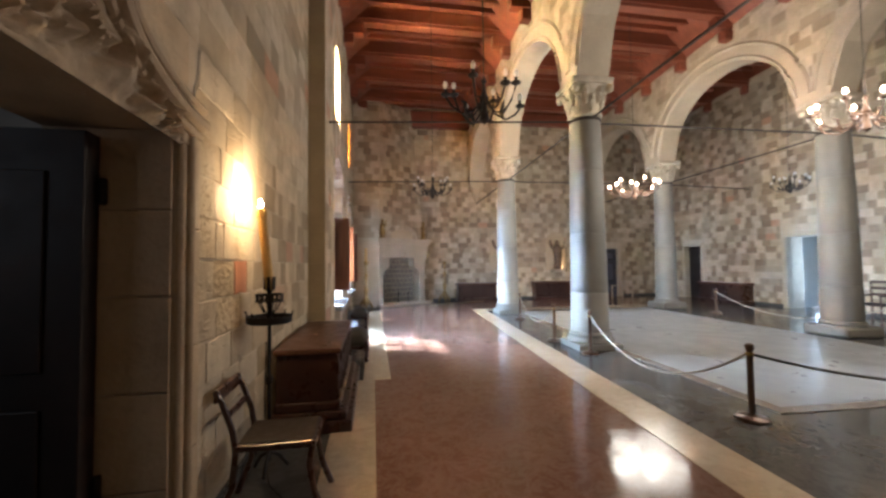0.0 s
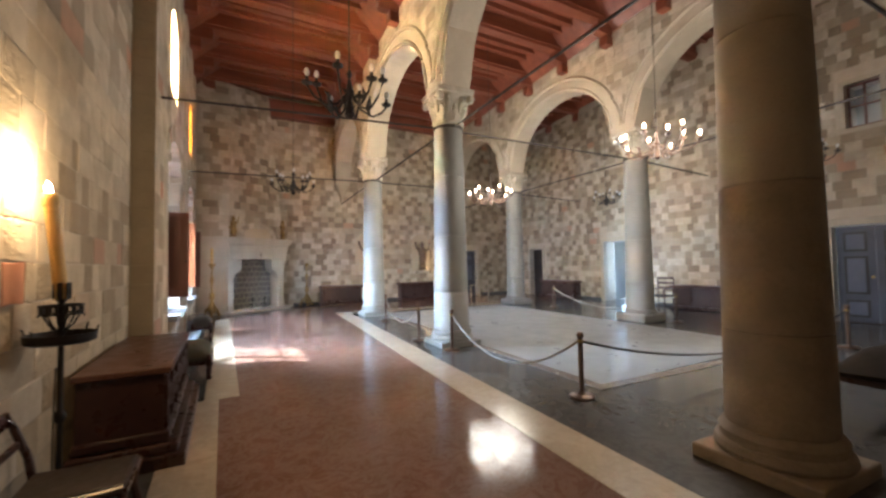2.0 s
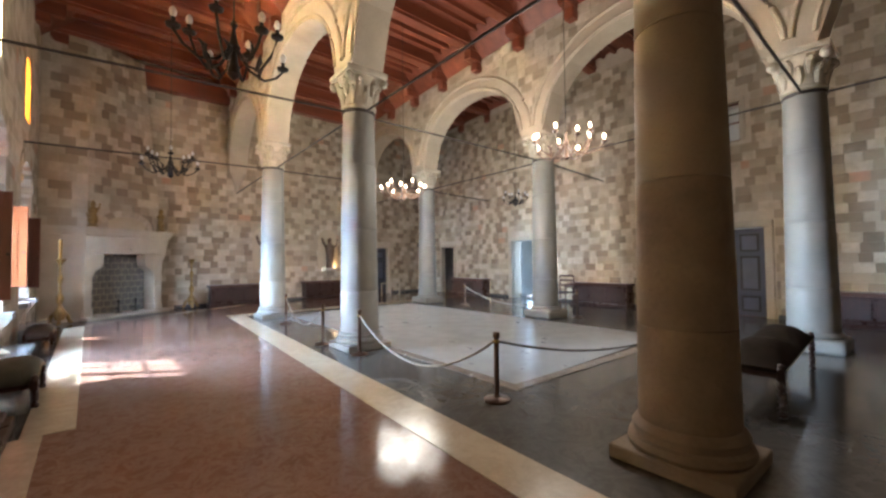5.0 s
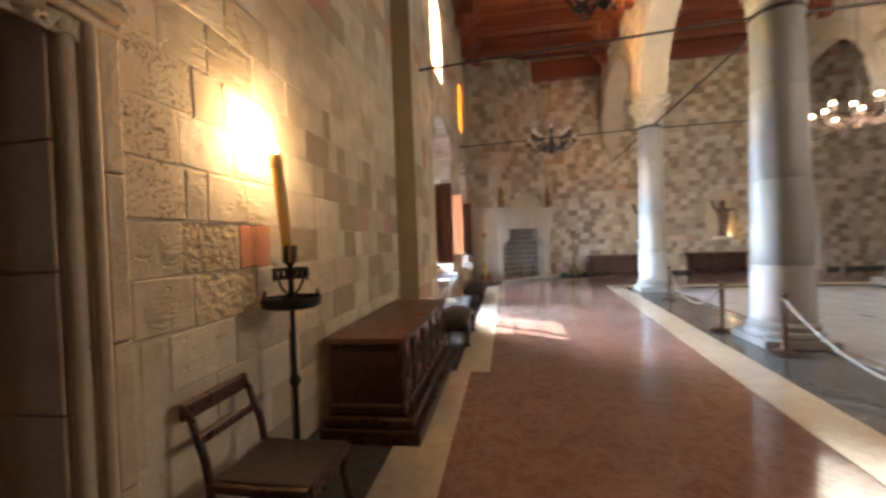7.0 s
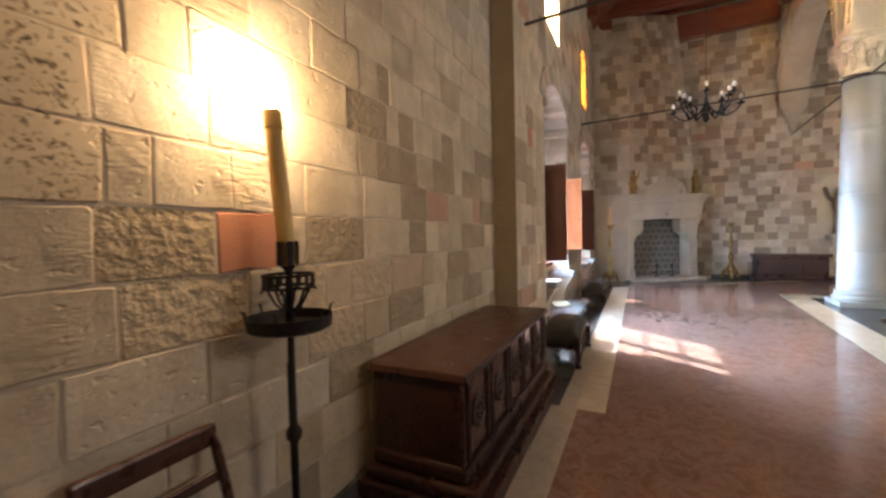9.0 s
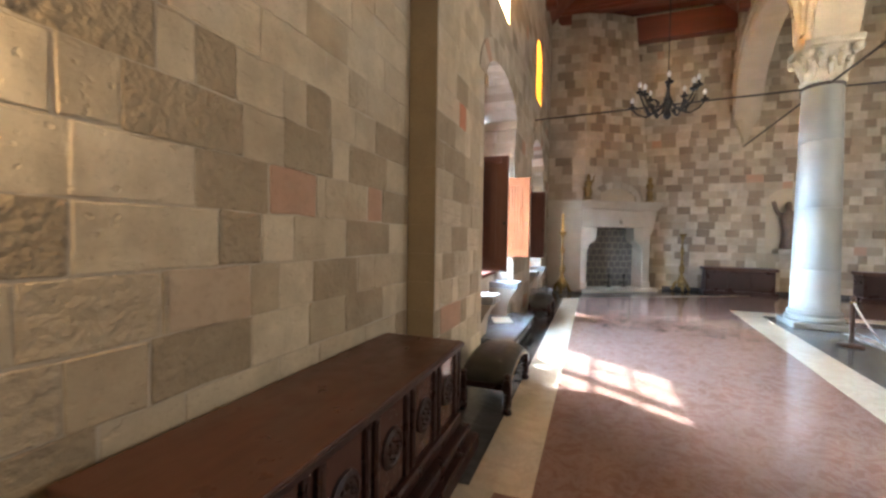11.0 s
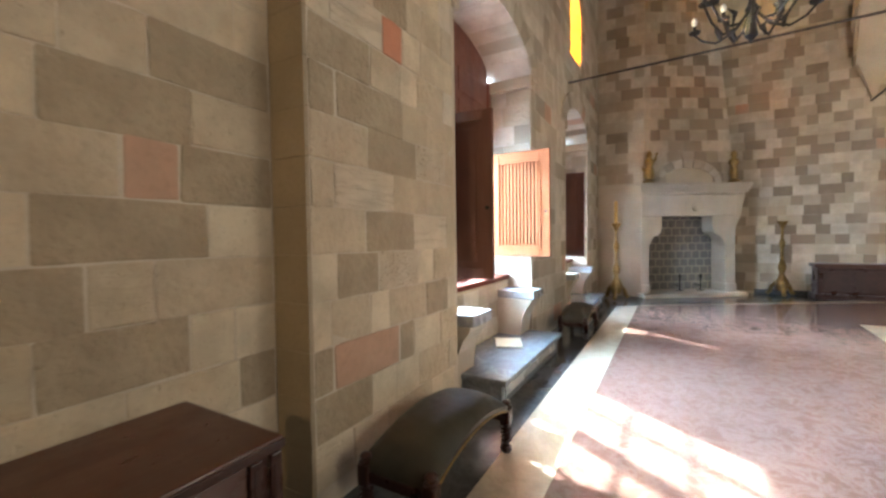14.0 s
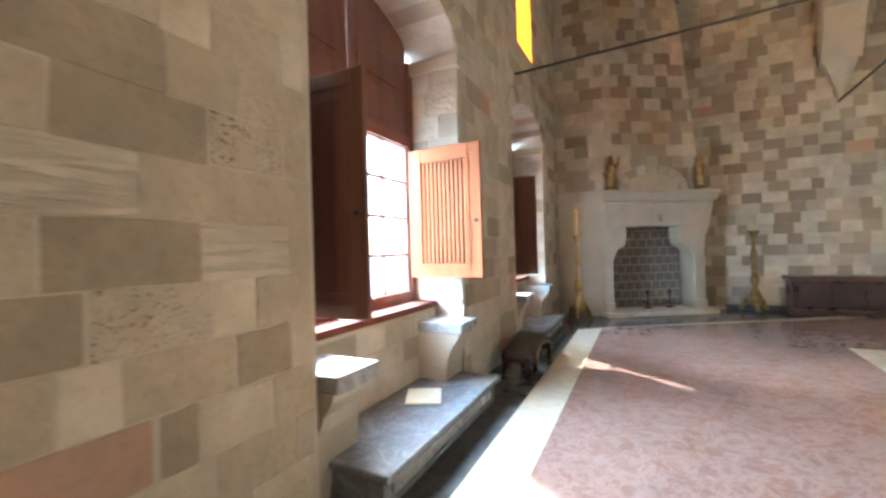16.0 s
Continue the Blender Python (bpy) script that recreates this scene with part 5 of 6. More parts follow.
def hood_stones(i):
    """Chequered stones laid on one side of the tapering hood."""
    a0, a1 = Vector((*hb[i], 2.40)), Vector((*hb[(i + 1) % 5], 2.40))
    b0, b1 = Vector((*ht[i], 7.4)), Vector((*ht[(i + 1) % 5], 7.4))
    w = (a1 - a0).length
    nrm = (a1 - a0).cross(b0 - a0).normalized()
    arched = lambda a, b, za, zb: i == 0 and zb < 0.62 and max(abs(a - 0.98), abs(b - 0.98)) < 0.76 and za < 0.5
    for rows, mat, label in zip(hood_rows(w, arched), (M_STONE_PALE, M_STONE_DARK), ("cream ashlar stones of the hood", "dark brown ashlar stones of the hood")):
        verts, faces = [], []
        for r in rows:
            v, f = stone_shape(*r, 0.010)
            n = len(verts)
            for x, y, z in v:
                t = z / 5
                p = (a0 + (a1 - a0) * (x / w)) * (1 - t) + (b0 + (b1 - b0) * (x / w)) * t
                verts.append(tuple(p - nrm * y))
            faces += [tuple(n + q for q in g) for g in f]
        me = bpy.data.meshes.new("hood_masonry")
        me.from_pydata(verts, [], faces)
        me.materials.append(mat)
        o = new("hood_masonry", me)
        o.parent = fp
        tagged(o, label, "", "", "stuff")


for i in (0, 1, 4):
    hood_stones(i)
# the shallow relieving arch over the mantel: wedge stones round a smooth field
for k in range(9):
    t0, t1 = math.pi * (k + 0.04) / 9, math.pi * (k + 0.96) / 9
    wedge = [(1.03 + rx * math.cos(t), 2.405 + rz * math.sin(t)) for rx, rz, t in ((0.60, 0.34, t0), (0.60, 0.34, t1), (0.74, 0.52, t1), (0.74, 0.52, t0))]
    part("arch_stone", front_piece(wedge, 0.062, 0.13), M_STONE, fp)
part("arch_field", front_piece([(1.03 + 0.595 * math.cos(t), 2.405 + 0.335 * math.sin(t)) for t in np.linspace(0, math.pi, 15)], 0.076, 0.13), M_PIER, fp, "smooth stone field under the relieving arch")


def figure(m, label):
    """A small gilt figure as one plain shape."""
    prof = [(0.10, 0), (0.11, 0.03), (0.07, 0.06), (0.085, 0.12), (0.075, 0.2), (0.05, 0.28), (0.075, 0.34), (0.06, 0.40), (0.03, 0.43), (0.045, 0.48), (0.035, 0.53), (0.005, 0.56)]
    bm = lathed(prof, 14, None, lambda a, z: 1 + 0.18 * math.sin(2 * a + 9 * z))
    tube(bm, [(0.05, 0, 0.34), (0.13, 0.02, 0.42), (0.15, 0.02, 0.52)], 0.022, 8)
    tube(bm, [(-0.05, 0, 0.34), (-0.12, -0.02, 0.26), (-0.1, -0.05, 0.18)], 0.022, 8)
    return tagged(obj("figurine", bm, M_BRASS, None, "", m, True), label, "figurine", "gilt figurines on the mantel", "")


fm = pose(P1.x, P1.y, 0, 0, 0, fang)
figure(fm @ pose(0.14, 0.0, 2.402) @ Matrix.Scale(1.22, 4), "gilt carved figurine standing on the mantel shelf")
figure(fm @ pose(1.98, 0.0, 2.402, 0, 0, 40) @ Matrix.Scale(1.22, 4), "gilt carved figurine standing on the mantel shelf")
for x in (FW * 0.42, FW * 0.62):
    an = empty("andiron", fm @ pose(x, 0.25, 0.08), "black iron andiron in the hearth", "andiron", "andirons")
    part("upright", lathed([(0.02, 0), (0.012, 0.04), (0.012, 0.28), (0.03, 0.31), (0.03, 0.34), (0.005, 0.37)], 10), M_IRON, an, smooth=True)
    part("bar", boxed(-0.012, 0.012, 0.0, 0.32, 0.10, 0.125, 0.003), M_IRON, an)
    part("foot", boxed(-0.08, 0.08, -0.02, 0.02, 0, 0.02, 0.004), M_IRON, an)


def tall_candlestick(m, candle):
    c = empty("candlestick", m, "tall gilt baroque floor candlestick beside the fireplace", "candlestick", "floor candlesticks")
    prof = [(0.08, 0.12), (0.11, 0.2), (0.115, 0.3), (0.06, 0.42), (0.04, 0.48), (0.07, 0.56), (0.075, 0.64), (0.035, 0.75), (0.026, 0.95), (0.05, 1.05), (0.055, 1.12), (0.026, 1.2), (0.022, 1.38), (0.045, 1.46), (0.09, 1.53), (0.10, 1.56), (0.02, 1.565)]
    part("shaft", lathed(prof, 16, None, lambda a, z: 1 + 0.10 * math.cos(3 * a)), M_BRASS, c, "carved gilt shaft", smooth=True)
    for k in range(3):
        a = k * 2 * math.pi / 3 - math.pi / 2
        part("scroll_foot", tubed([(0.08 * math.cos(a), 0.08 * math.sin(a), 0.3), (0.17 * math.cos(a), 0.17 * math.sin(a), 0.2), (0.2 * math.cos(a), 0.2 * math.sin(a), 0.09), (0.25 * math.cos(a), 0.25 * math.sin(a), 0.045)], 0.04, 8), M_BRASS, c, smooth=True)
    if candle:
        part("candle", lathed([(0.032, 1.565), (0.032, 2.0), (0.02, 2.01), (0.002, 2.02)], 12), M_WAX, c, "yellow wax candle", smooth=True)
    return c


tall_candlestick(pose(-0.55, 14.35, 0), True)
tall_candlestick(pose(2.42, 16.2, 0), False)


# ---- dark benches and chests along the walls ----
def wall_bench(m, w, label, back=False):
    b = empty("bench", m, label, "bench", "dark wall benches")
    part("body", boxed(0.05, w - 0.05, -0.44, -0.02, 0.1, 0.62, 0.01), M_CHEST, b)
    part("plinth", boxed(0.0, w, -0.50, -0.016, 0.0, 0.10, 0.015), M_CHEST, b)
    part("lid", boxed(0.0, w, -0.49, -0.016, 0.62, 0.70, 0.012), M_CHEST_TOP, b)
    n = 3
    for i in range(n):
        x0, x1 = 0.1 + (w - 0.2) * i / n + 0.03, 0.1 + (w - 0.2) * (i + 1) / n - 0.03
        part("panel", boxed(x0, x1, -0.455, -0.44, 0.17, 0.56, 0.006), M_CARVE, b)
    return b


wall_bench(BACK @ pose(2.90, 0, 0), 1.6, "dark walnut chest bench against the chequered wall")
wall_bench(BACK @ pose(6.08, 0, 0), 1.72, "dark walnut chest bench against the chequered wall")
wall_bench(RIGHT @ pose(rs(14.05), 0, 0), 1.95, "dark walnut chest bench against the chequered wall")
wall_bench(RIGHT @ pose(rs(8.15), 0, 0), 1.85, "reddish walnut chest bench against the chequered wall")
wall_bench(RIGHT @ pose(rs(2.2), 0, 0), 1.9, "dark walnut chest bench against the chequered wall")

# skirting of dark stone along the far walls
for nm, m4, a, b in (("n", BACK, 2.0, 9.2), ("n2", BACK, 10.25, 12.2), ("e", RIGHT, 2.85, 5.9), ("e2", RIGHT, 7.25, 12.2), ("e3", RIGHT, 13.95, 19.4)):
    tagged(obj("baseboard", boxed(a, b, -0.03, -0.012, 0.0, 0.10, 0.003), M_GREY, None, "", m4), "dark stone skirting", "skirting", "", "structure")
tagged(obj("baseboard", boxed(3.1, 6.77, -0.03, -0.012, 0.0, 0.10, 0.003), M_GREY, None, "", LEFT1), "dark stone skirting", "skirting", "", "structure")


# ---- niches with carved figures on brackets ----
def niche_figure(x):
    n = empty("niche", BACK @ pose(x, -0.013, 0), "shallow golden-lit wall niche with a stone bracket", "niche", "wall niches")
    pts = [(-0.42, 1.15), (0.42, 1.15)] + [(0.42 * math.cos(t), 2.3 + 0.45 * math.sin(t)) for t in np.linspace(0, math.pi, 13)]
    part("back_panel", front_piece(pts, -0.006, 0.0), M_PIER, n, "smooth stone niche back")
    part("bracket", boxed(-0.26, 0.26, -0.34, 0, 1.08, 1.2, 0.03), M_DRESSED, n, "stone bracket")
    prof = [(0.14, 0), (0.15, 0.05), (0.13, 0.3), (0.15, 0.55), (0.17, 0.75), (0.13, 0.9), (0.06, 0.98), (0.08, 1.08), (0.065, 1.16), (0.01, 1.2)]
    bm = lathed(prof, 16, None, lambda a, z: 1 + 0.12 * math.sin(3 * a + 5 * z))
    tube(bm, [(0.12, 0, 0.8), (0.26, -0.05, 0.9), (0.30, -0.06, 1.15)], 0.04, 8)
    tube(bm, [(-0.12, 0, 0.8), (-0.26, -0.02, 0.95), (-0.33, 0.0, 1.2)], 0.05, 8)
    tagged(obj("statue", bm, M_STATUE, None, "", BACK @ pose(x, -0.19, 1.201), True), "dark carved wooden statue standing on a wall bracket", "statue", "niche statues")


for nx in (7.2, 4.75):
    niche_figure(nx)
    ul = empty("niche_lamp", BACK @ pose(nx + 0.16, -0.27, 1.201), "tiny warm uplight on the niche bracket", "lamp", "niche lamps")
    part("housing", lathed([(0.03, 0.0), (0.03, 0.03), (0.022, 0.035)], 12), M_BRASS, ul, smooth=True)
    part("bulb", lathed([(0.02, 0.036), (0.016, 0.05), (0.004, 0.056)], 12), M_BULB_NICHE, ul, "glowing bulb", smooth=True)
    lamp("niche_light", "POINT", BACK @ pose(nx + 0.16, -0.27, 1.30), 1.3, (1.0, 0.66, 0.28), 0.03)


# ---- doors ----
def panel_door(m, w, h, mat, label, leaves=1):
    d = empty("door", m, label, "door")
    for i in range(leaves):
        x0, x1 = w * i / leaves + 0.004, w * (i + 1) / leaves - 0.004
        leaf = part("leaf", boxed(x0, x1, 0.0, 0.05, 0.01, h, 0.004), mat, d)
        for z0, z1 in ((0.12, 0.5), (0.62, 1.45), (1.55, h - 0.12)):
            part("panel", boxed(x0 + 0.12, x1 - 0.12, -0.014, 0.0, z0, z1, 0.008), M_DOOR_DARK if mat is M_DOOR_BLUE else mat, leaf)
            part("panel_field", boxed(x0 + 0.17, x1 - 0.17, -0.024, -0.014, z0 + 0.05, z1 - 0.05, 0.006), M_DOOR_FIELD if mat is M_DOOR_BLUE else mat, leaf)
    part("threshold", boxed(0.0, w, 0.052, 0.11, 0.0, 0.06, 0.004), M_SHUTTER, d)
    part("door_handle", lathed([(0.01, 0), (0.01, 0.04), (0.028, 0.05), (0.028, 0.07), (0.01, 0.08)], 12, Matrix.Translation((w * 0.5 - 0.05 if leaves == 2 else w - 0.08, 0.0, 1.0)) @ pose(0, 0, 0, 90, 0, 0)), M_BRASS, d, "brass knob", smooth=True)
    return d


panel_door(RIGHT @ pose(DD[0] + 0.01, 0.12, 0), DD[1] - DD[0] - 0.02, 2.1, M_DOOR_BLUE, "blue-grey panelled double door, closed", 2)
panel_door(RIGHT @ pose(D2[0] + 0.01, 0.15, 0), D2[1] - D2[0] - 0.02, 2.03, M_DOOR_DARK, "very dark panelled door, closed", 1)
panel_door(BACK @ pose(D1[0] + 0.01, 0.15, 0), D1[1] - D1[0] - 0.02, 2.03, M_DOOR_BLUE, "dark blue-grey panelled door, closed", 1)
panel_door(RIGHT @ pose(D3[1] - 0.03, 0.06, 0, 0, 0, 118), 0.95, 2.1, M_DOOR_PALE, "pale blue panelled door standing open", 1)


def surround(m, op, w, label):
    s = empty("trim", m, label, "door surround", "", "structure")
    for x0, x1 in ((op[0] - w, op[0]), (op[1], op[1] + w)):
        z = op[2]
        while z < op[3] - 0.01:
            z2 = min(z + 0.55, op[3])
            part("jamb_stone", boxed(x0, x1, -0.075, 0.1, z + 0.002, z2 - 0.002, 0.012), M_DRESSED, s)
            z = z2
    part("lintel", boxed(op[0] - w, op[1] + w, -0.075, 0.1, op[3], op[3] + w, 0.012), M_DRESSED, s)
    return s


surround(RIGHT, DD, 0.16, "plain dressed stone door surround")
surround(RIGHT, D3, 0.15, "plain dressed stone door surround")
surround(RIGHT, D2, 0.10, "plain dressed stone door surround")
surround(RIGHT, HW, 0.10, "plain dressed stone window surround")
part_hw = empty("window", RIGHT, "small barred window high in the wall", "window", "", "structure")
mid = (HW[0] + HW[1]) / 2
for x0, x1, z0, z1 in ((mid - 0.02, mid + 0.02, HW[2], HW[3]), (HW[0], HW[1], 4.70, 4.74), (HW[0], HW[0] + 0.04, HW[2], HW[3]), (HW[1] - 0.04, HW[1], HW[2], HW[3]), (HW[0], HW[1], HW[2], HW[2] + 0.04), (HW[0], HW[1], HW[3] - 0.04, HW[3])):
    part("muntin", boxed(x0, x1, 0.08, 0.12, z0, z1), M_SHUTTER, part_hw)


# ---- chandeliers ----
def chandelier(x, y, z, r, arms, mat, lit, label, drop, group):
    c = empty("chandelier", pose(x, y, z), label, "chandelier", group)
    part("stem", lathed([(0.01, -0.22), (0.05, -0.18), (0.035, -0.1), (0.02, 0.0), (0.05, 0.04), (0.03, 0.08), (0.012, 0.18), (0.03, 0.22), (0.008, 0.26)], 12), mat, c, smooth=True)
    part("chain", tubed([(0, 0, 0.25), (0, 0, drop - z)], 0.007, 6), M_ROD, c, "thin dark suspension rod")
    for k in range(arms):
        a = 2 * math.pi * k / arms + 0.2
        q = r * (1.0 if k % 2 == 0 else 0.78)
        up = 0.0 if k % 2 == 0 else 0.12
        ca, sa = math.cos(a), math.sin(a)
        arm = part("arm", tubed([(0.03 * ca, 0.03 * sa, 0.02), (0.3 * q * ca, 0.3 * q * sa, -0.10), (0.6 * q * ca, 0.6 * q * sa, -0.14), (0.85 * q * ca, 0.85 * q * sa, -0.08 + up * 0.5), (q * ca, q * sa, 0.0 + up)], 0.011, 6), mat, c, smooth=True)
        part("leaf_scroll", tubed([(0.5 * q * ca, 0.5 * q * sa, -0.14), (0.55 * q * ca - 0.04 * sa, 0.55 * q * sa + 0.04 * ca, -0.05), (0.62 * q * ca, 0.62 * q * sa, 0.0)], 0.012, 6, [0.012, 0.022, 0.004]), mat, arm)
        part("cup", lathed([(0.012, up), (0.045, up + 0.012), (0.05, up + 0.03), (0.02, up + 0.032)], 10, Matrix.Translation((q * ca, q * sa, 0))), mat, arm, smooth=True)
        part("socket", lathed([(0.015, up + 0.03), (0.015, up + 0.08)], 8, Matrix.Translation((q * ca, q * sa, 0))), mat, arm)
        part("bulb", lathed([(0.013, up + 0.08), (0.021, up + 0.10), (0.025, up + 0.12), (0.017, up + 0.145), (0.003, up + 0.16)], 10, Matrix.Translation((q * ca, q * sa, 0))), M_BULB_ON if lit else M_BULB_OFF, arm, "glowing bulb" if lit else "unlit frosted bulb", smooth=True)
    return c


G1, G2 = "unlit iron chandeliers", "lit chandeliers"
chandelier(0.80, 4.66, 3.06, 0.42, 8, M_IRON, False, "black wrought iron chandelier with unlit bulbs", 7.79, G1)
chandelier(1.03, 9.76, 3.16, 0.44, 10, M_IRON, False, "dark iron chandelier with white unlit bulbs", 7.79, G1)
chandelier(6.05, 9.65, 3.20, 0.58, 10, M_BRONZE, True, "brass chandelier with many glowing bulbs", 7.79, G2)
chandelier(5.80, 4.78, 3.25, 0.58, 10, M_BRONZE, True, "brass chandelier with many glowing bulbs", 7.79, G2)
chandelier(10.3, 9.38, 3.38, 0.42, 8, M_IRON, False, "black wrought iron chandelier with unlit bulbs", 7.79, G1)
chandelier(9.95, 4.3, 3.45, 0.42, 8, M_IRON, False, "black wrought iron chandelier with unlit bulbs", 7.79, G1)
for x, y, z in ((6.05, 9.65, 3.36), (5.80, 4.78, 3.41)):
    for k in range(4):
        a = k * math.pi / 2 + 0.6
        lamp("chandelier_light", "POINT", pose(x + 0.5 * math.cos(a), y + 0.5 * math.sin(a), z), 13, (1.0, 0.82, 0.60), 0.45)


# ---- tie rods between walls and columns ----
def rod(a, b, sag=0.0):
    a, b = Vector(a), Vector(b)
    bm = tubed([a, (a + b) / 2 - Vector((0, 0, sag)), b], 0.018, 8)
    tagged(obj("tie_rod", bm, M_ROD, None, "", None, True), "thin dark iron tie rod below the arches", "tie rod", "iron tie rods")


RZ = 3.885
cx = lambda row, i: (row_x(row, ROWS_Y[i] - (0.12 if row else 0)), ROWS_Y[i] - (0.12 if row else 0))
rod((-0.99, 7.25, 3.70), (cx(0, 1)[0] - 0.26, cx(0, 1)[1], RZ))
rod((-0.99, 12.12, 3.76), (cx(0, 2)[0] - 0.26, cx(0, 2)[1], RZ))
for i in range(3):
    rod((cx(0, i)[0] + 0.26, cx(0, i)[1], RZ), (cx(1, i)[0] - 0.26, cx(1, i)[1], RZ))
    rod((cx(1, i)[0] + 0.26, cx(1, i)[1], RZ), (11.75 + 0.045 * (ROWS_Y[i] - 4) - 0.01, ROWS_Y[i], RZ - 0.05))
for row in (0, 1):
    for i in range(2):
        rod((cx(row, i)[0], cx(row, i)[1] + 0.26, RZ), (cx(row, i + 1)[0], cx(row, i + 1)[1] - 0.26, RZ))
    rod((cx(row, 2)[0], cx(row, 2)[1] + 0.26, RZ), (cx(row, 2)[0] + 0.2, 16.48, RZ - 0.02))
    rod((cx(row, 0)[0], cx(row, 0)[1] - 0.26, RZ), (cx(row, 0)[0] - 0.2, -2.58, RZ))


# ---- rope barrier ----
def post(x, y, mat):
    p = empty("barrier_post", pose(x, y, 0), "slim bronze barrier post on a round foot", "barrier post", "rope barrier posts")
    part("foot", lathed([(0.13, 0), (0.135, 0.015), (0.12, 0.03), (0.04, 0.04), (0.03, 0.06)], 24), mat, p, smooth=True)
    part("pole", lathed([(0.026, 0.045), (0.026, 0.62), (0.034, 0.63), (0.036, 0.665), (0.028, 0.68), (0.01, 0.685)], 14), mat, p, smooth=True)
    part("rope_ring", lathed([(0.03, 0.575), (0.034, 0.58), (0.034, 0.6), (0.03, 0.605)], 14), M_BRASS, p, "brass ring", smooth=True)


POSTS = [(3.42, 10.72), (2.97, 7.78), (3.05, 6.68), (3.05, 3.95), (9.05, 10.5), (8.9, 6.45), (8.35, 3.4)]
for i, (x, y) in enumerate(POSTS):
    post(x, y, M_BRONZE)


def rope(i, j, sag, mat):
    a, b = Vector((*POSTS[i], 0.58)), Vector((*POSTS[j], 0.58))
    d = (b - a).normalized() * 0.036
    a, b = a + d, b - d
    pts = [a.lerp(b, t) - Vector((0, 0, sag * (1 - (2 * t - 1) ** 2))) for t in np.linspace(0, 1, 21)]
    tagged(obj("rope", tubed(pts, 0.013, 8), mat, None, "", None, True), "sagging barrier rope hung between posts", "rope", "barrier ropes")


rope(0, 1, 0.40, M_ROPE)
rope(2, 3, 0.46, M_ROPE)
rope(3, 6, 0.36, M_ROPE_DARK)
rope(4, 5, 0.42, M_ROPE)


# ---- armchair and a small rail near the far walls ----
def simple_chair(m):
    c = empty("armchair", m, "pale wooden ladder-back chair by the wall", "chair")
    for sx in (-1, 1):
        for sy, h in ((-1, 0.62), (1, 0.95)):
            part("leg", tubed([(sx * 0.24, sy * 0.22, 0), (sx * 0.24, sy * 0.22, h)], 0.02, 8), M_CHAIR, c, smooth=True)
        part("arm", boxed(sx * 0.24 - 0.025, sx * 0.24 + 0.025, -0.25, 0.2, 0.62, 0.65, 0.006), M_CHAIR, c)
    part("seat", boxed(-0.25, 0.25, -0.24, 0.2, 0.42, 0.46, 0.01), M_CANE, c)
    for z in (0.62, 0.76, 0.9):
        part("back_slat", boxed(-0.22, 0.22, 0.205, 0.225, z, z + 0.06, 0.005), M_CHAIR, c)


simple_chair(pose(10.6, 7.9, 0, 0, 0, -92))
rail = empty("barrier_rail", pose(9.5, 15.4, 0), "low pale barrier rail before the dark door", "barrier")
for x in (-0.45, 0.0, 0.45):
    part("post", boxed(x - 0.02, x + 0.02, -0.02, 0.02, 0, 0.5, 0.004), M_DRESSED, rail)
part("top_bar", boxed(-0.48, 0.48, -0.025, 0.025, 0.5, 0.54, 0.005), M_DRESSED, rail)

# ---- the stones of the walls ----
PROUD = 0.003
hide = lambda *bs: (lambda a, b, c, d: any(f(a, b, c, d) for f in bs))
# stones that stand out by their colour or dressing: (kind, course, from, to)
STAND_1 = [
    ("d", 2, 4.24, 4.62), ("d", 2, 6.59, 6.77),
    ("t", 3, 4.11, 4.53), ("d", 3, 4.77, 5.20), ("d", 3, 5.92, 6.38),
    ("t", 4, 3.38, 3.81), ("t", 4, 4.05, 4.24), ("c", 4, 4.24, 4.43), ("t", 4, 4.43, 4.81), ("s", 4, 4.84, 5.20), ("d", 4, 5.62, 6.05), ("c", 4, 6.05, 6.26), ("t", 4, 6.26, 6.77),
    ("d", 5, 3.33, 3.69), ("r", 5, 3.69, 3.96), ("d", 5, 4.12, 4.55), ("c", 5, 4.55, 5.04), ("d", 5, 5.04, 5.26), ("d", 5, 5.92, 6.46), ("c", 5, 6.46, 6.77),
    ("p", 6, 3.065, 3.36), ("d", 6, 4.94, 5.30), ("o", 6, 5.31, 5.64), ("t", 6, 5.72, 6.16), ("o", 6, 6.17, 6.35), ("d", 6, 6.36, 6.77),
    ("p", 7, 3.065, 3.34), ("d", 7, 4.69, 5.16), ("d", 7, 5.40, 5.78), ("c", 7, 5.78, 5.95), ("d", 7, 5.95, 6.41), ("c", 7, 6.41, 6.77),
    ("p", 8, 3.065, 3.42), ("d", 8, 4.43, 4.80), ("d", 8, 4.94, 5.12), ("d", 8, 5.56, 5.76), ("d", 8, 6.26, 6.77),
    ("p", 9, 3.065, 3.25), ("d", 9, 4.71, 4.84), ("t", 9, 5.94, 6.14),
]
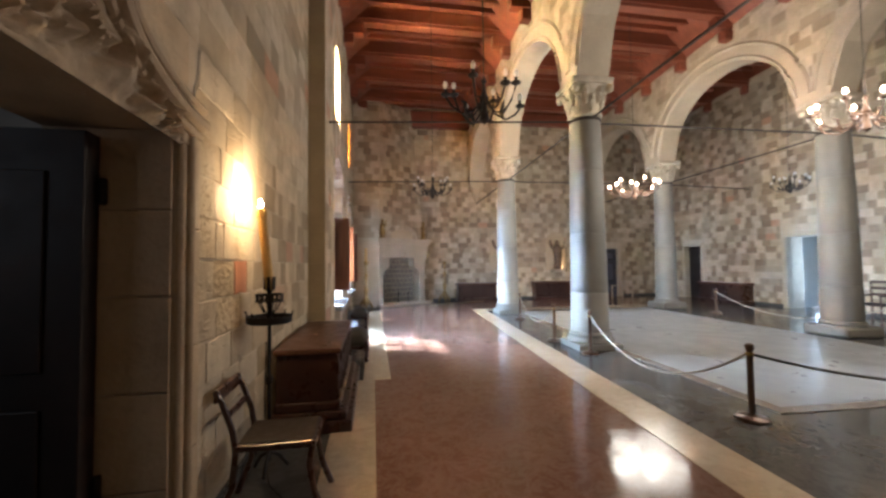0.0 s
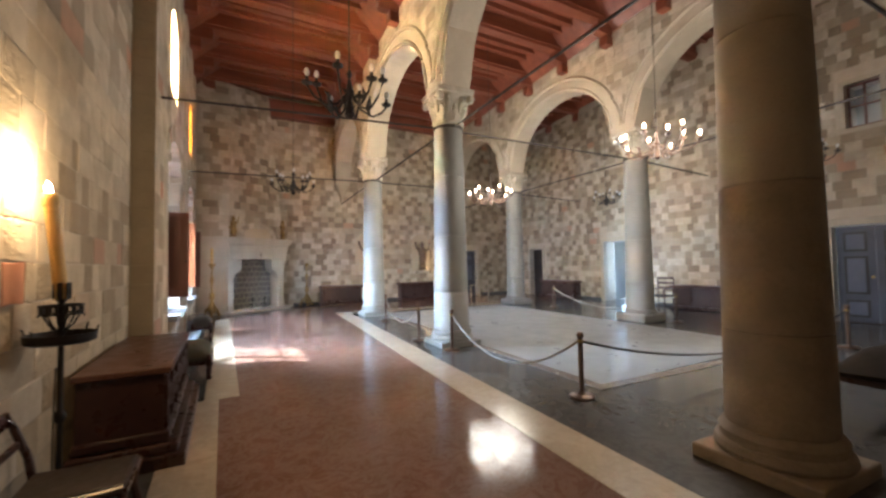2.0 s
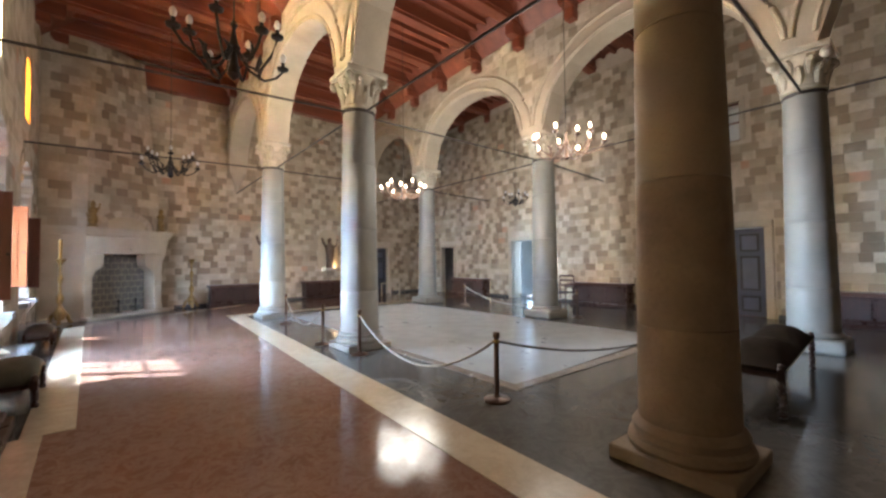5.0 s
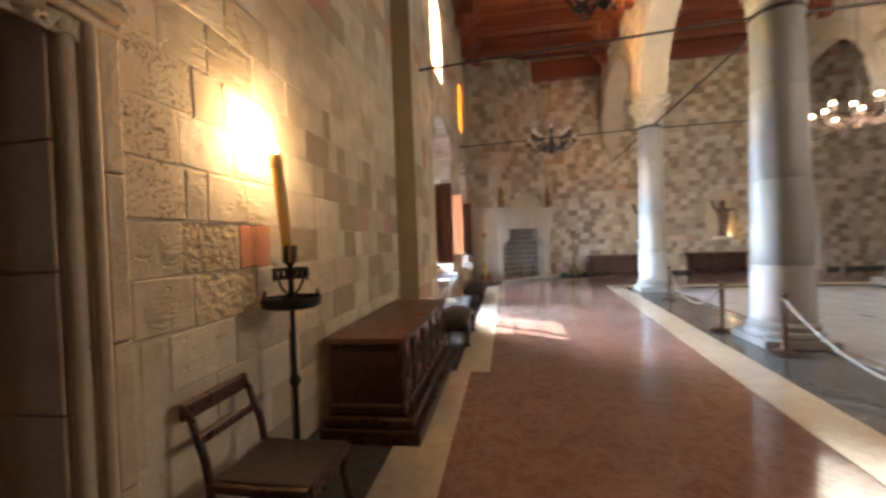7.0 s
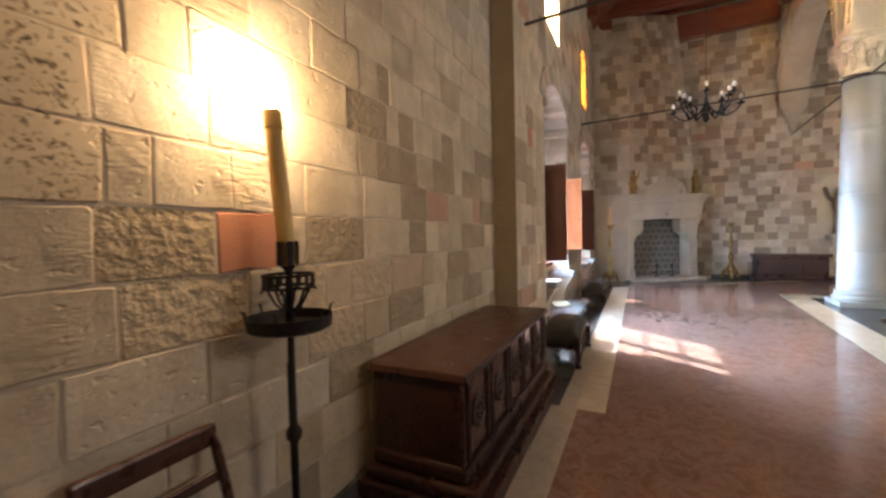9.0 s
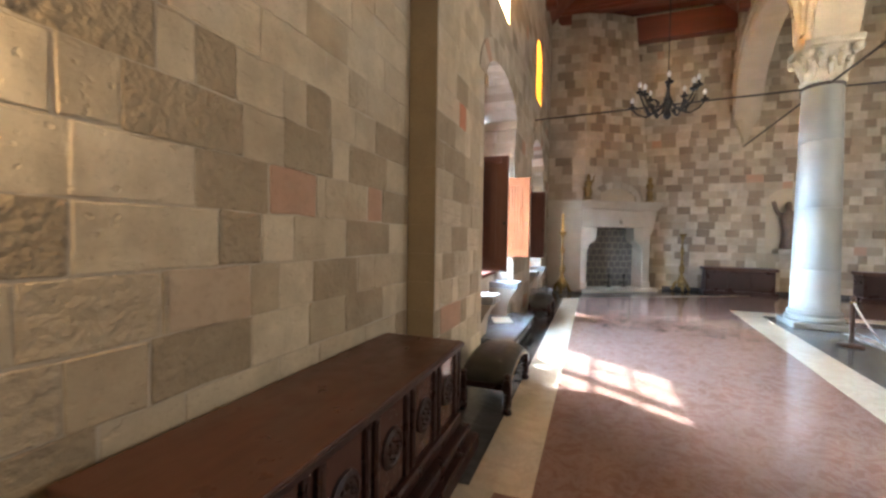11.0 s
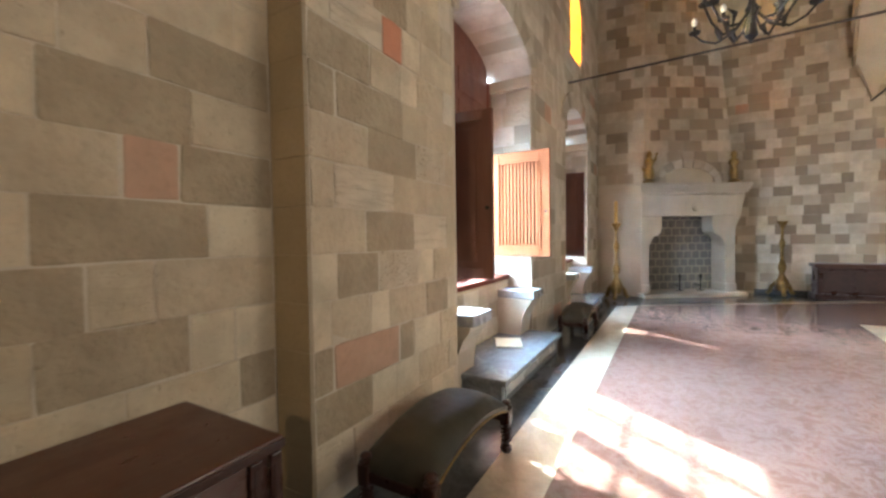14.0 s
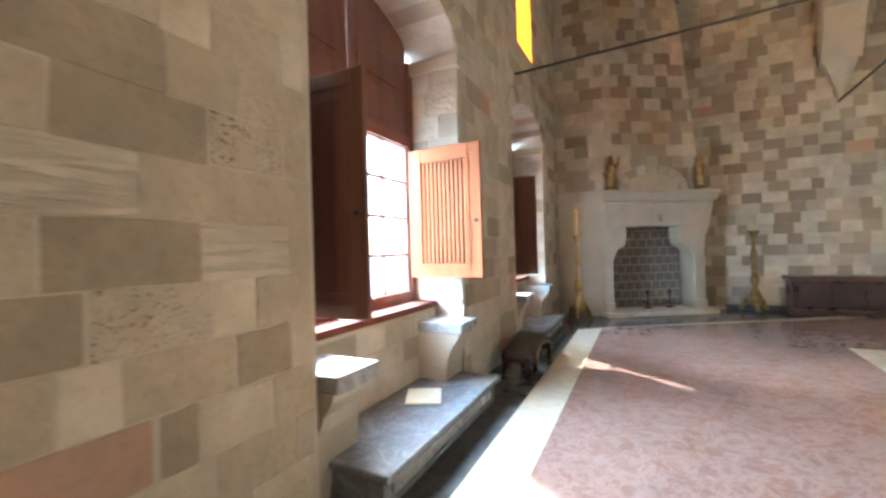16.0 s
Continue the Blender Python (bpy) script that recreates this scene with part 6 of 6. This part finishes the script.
STAND_2 = [
    ("d", 1, 6.81, 7.22), ("t", 1, 7.70, 8.10),
    ("d", 2, 6.81, 6.93), ("o", 2, 6.94, 7.48), ("d", 2, 7.50, 7.64), ("c", 2, 7.64, 7.98), ("t", 2, 7.98, 8.225),
    ("t", 3, 6.92, 7.22), ("c", 3, 7.22, 7.39), ("t", 3, 7.39, 7.80), ("d", 3, 7.80, 8.08), ("c", 3, 8.08, 8.225),
    ("d", 4, 6.97, 7.29), ("p", 4, 7.31, 7.70), ("c", 4, 7.70, 7.90), ("t", 4, 7.90, 8.225),
    ("t", 5, 6.81, 7.19), ("d", 5, 7.19, 7.66), ("g", 5, 7.66, 8.09), ("t", 5, 8.09, 8.225),
    ("t", 6, 6.81, 6.96), ("g", 6, 6.96, 7.45), ("t", 6, 7.45, 7.80), ("t", 6, 7.80, 8.225),
    ("t", 7, 6.81, 7.22), ("d", 7, 7.22, 7.70), ("p", 7, 7.71, 8.07), ("t", 7, 8.07, 8.225),
    ("d", 8, 6.81, 6.97), ("d", 8, 6.99, 7.55), ("c", 8, 7.55, 7.83), ("t", 8, 7.83, 8.225),
    ("d", 9, 6.81, 7.25), ("t", 9, 7.72, 8.06),
    ("g", 10, 6.95, 7.36), ("r", 10, 7.37, 7.56), ("d", 11, 7.29, 7.61),
]
STAND_MAT = {"d": M_STONE_GREY, "t": M_STONE_TAN, "c": M_STONE_CLEAN, "g": M_TOOLED, "s": M_STONE_SANDY, "r": M_STONE_RED, "o": M_STONE_ORANGE, "p": M_PITTED}
BED, RISE = 0.105, 0.2285
on_course = lambda st: [q[1:] for q in st]
in_course = lambda q: (q[1], q[2], BED + RISE * q[0], BED + RISE * (q[0] + 1))
door_zone = (1.55, 3.06, 0.0, 2.45, 0.0)
rows1 = stone_rows(-2.6, 6.77, BED, 7.3, not_in([door_zone]), 0.24, 0.52, RISE, on_course(STAND_1))
near1 = [r for r in rows1 if r[0] > 3.0 and r[3] < 3.2][:295]
taken = set(near1)
stone_stuff("upper_stones", [r for r in rows1 if r not in taken], None, PROUD, w1, mat=M_STONE_ROW)


def near_stones(rows, parent, mats=None):
    for r in rows:
        v, f = worn_stone(*r, PROUD + rng.uniform(-0.0015, 0.003))
        me = bpy.data.meshes.new("stone")
        me.from_pydata(v, [], f)
        me.materials.append(mats or M_STONE)
        ob = new("stone", me)
        ob.parent = parent


near_stones([r for r in near1 if r[0] < 3.9], w1)
near_stones([r for r in near1 if r[0] >= 3.9], w1, M_STONE_CLEAN)
for st, ww in ((STAND_1, w1), (STAND_2, w2)):
    for (k, *_), q in zip(st, on_course(st)):
        near_stones([in_course(q)], ww, STAND_MAT[k])
ring1 = [(o[0] - 0.02, o[1] + 0.02, o[2], o[3], o[4] + 0.02) for o in (WIN1, WIN2, CLER1, CLER2)]
rows2 = stone_rows(6.8, 16.4, BED, 7.3, not_in(ring1), 0.24, 0.52, RISE, on_course(STAND_2))
near2 = [r for r in rows2 if r[0] < 12.0 and r[3] < 3.9][:298]
taken2 = set(near2)
stone_stuff("upper_stones", [r for r in rows2 if r not in taken2], None, PROUD, w2, mat=M_STONE_ROW)
near_stones([r for r in near2 if r[0] > 8.0], w2)
near_stones([r for r in near2 if r[0] <= 8.0], w2, M_STONE_CLEAN)
chequer(w3, -1.0, 12.4, 0.05, 7.3, not_in([(D1[0] - 0.1, D1[1] + 0.1, 0, 2.15, 0)]), (1.5, 6.5))
EDOORS = [(o[0] - 0.18, o[1] + 0.18, max(o[2] - 0.1, 0), o[3] + 0.2, 0.0) for o in (D2, D3, DD, HW)]
chequer(w4, 0.4, 19.6, 0.05, 7.3, not_in(EDOORS), (rs(6.5), rs(2.5)))
chequer(w5, 0.3, 13.8, 0.05, 7.3, not_in([]))
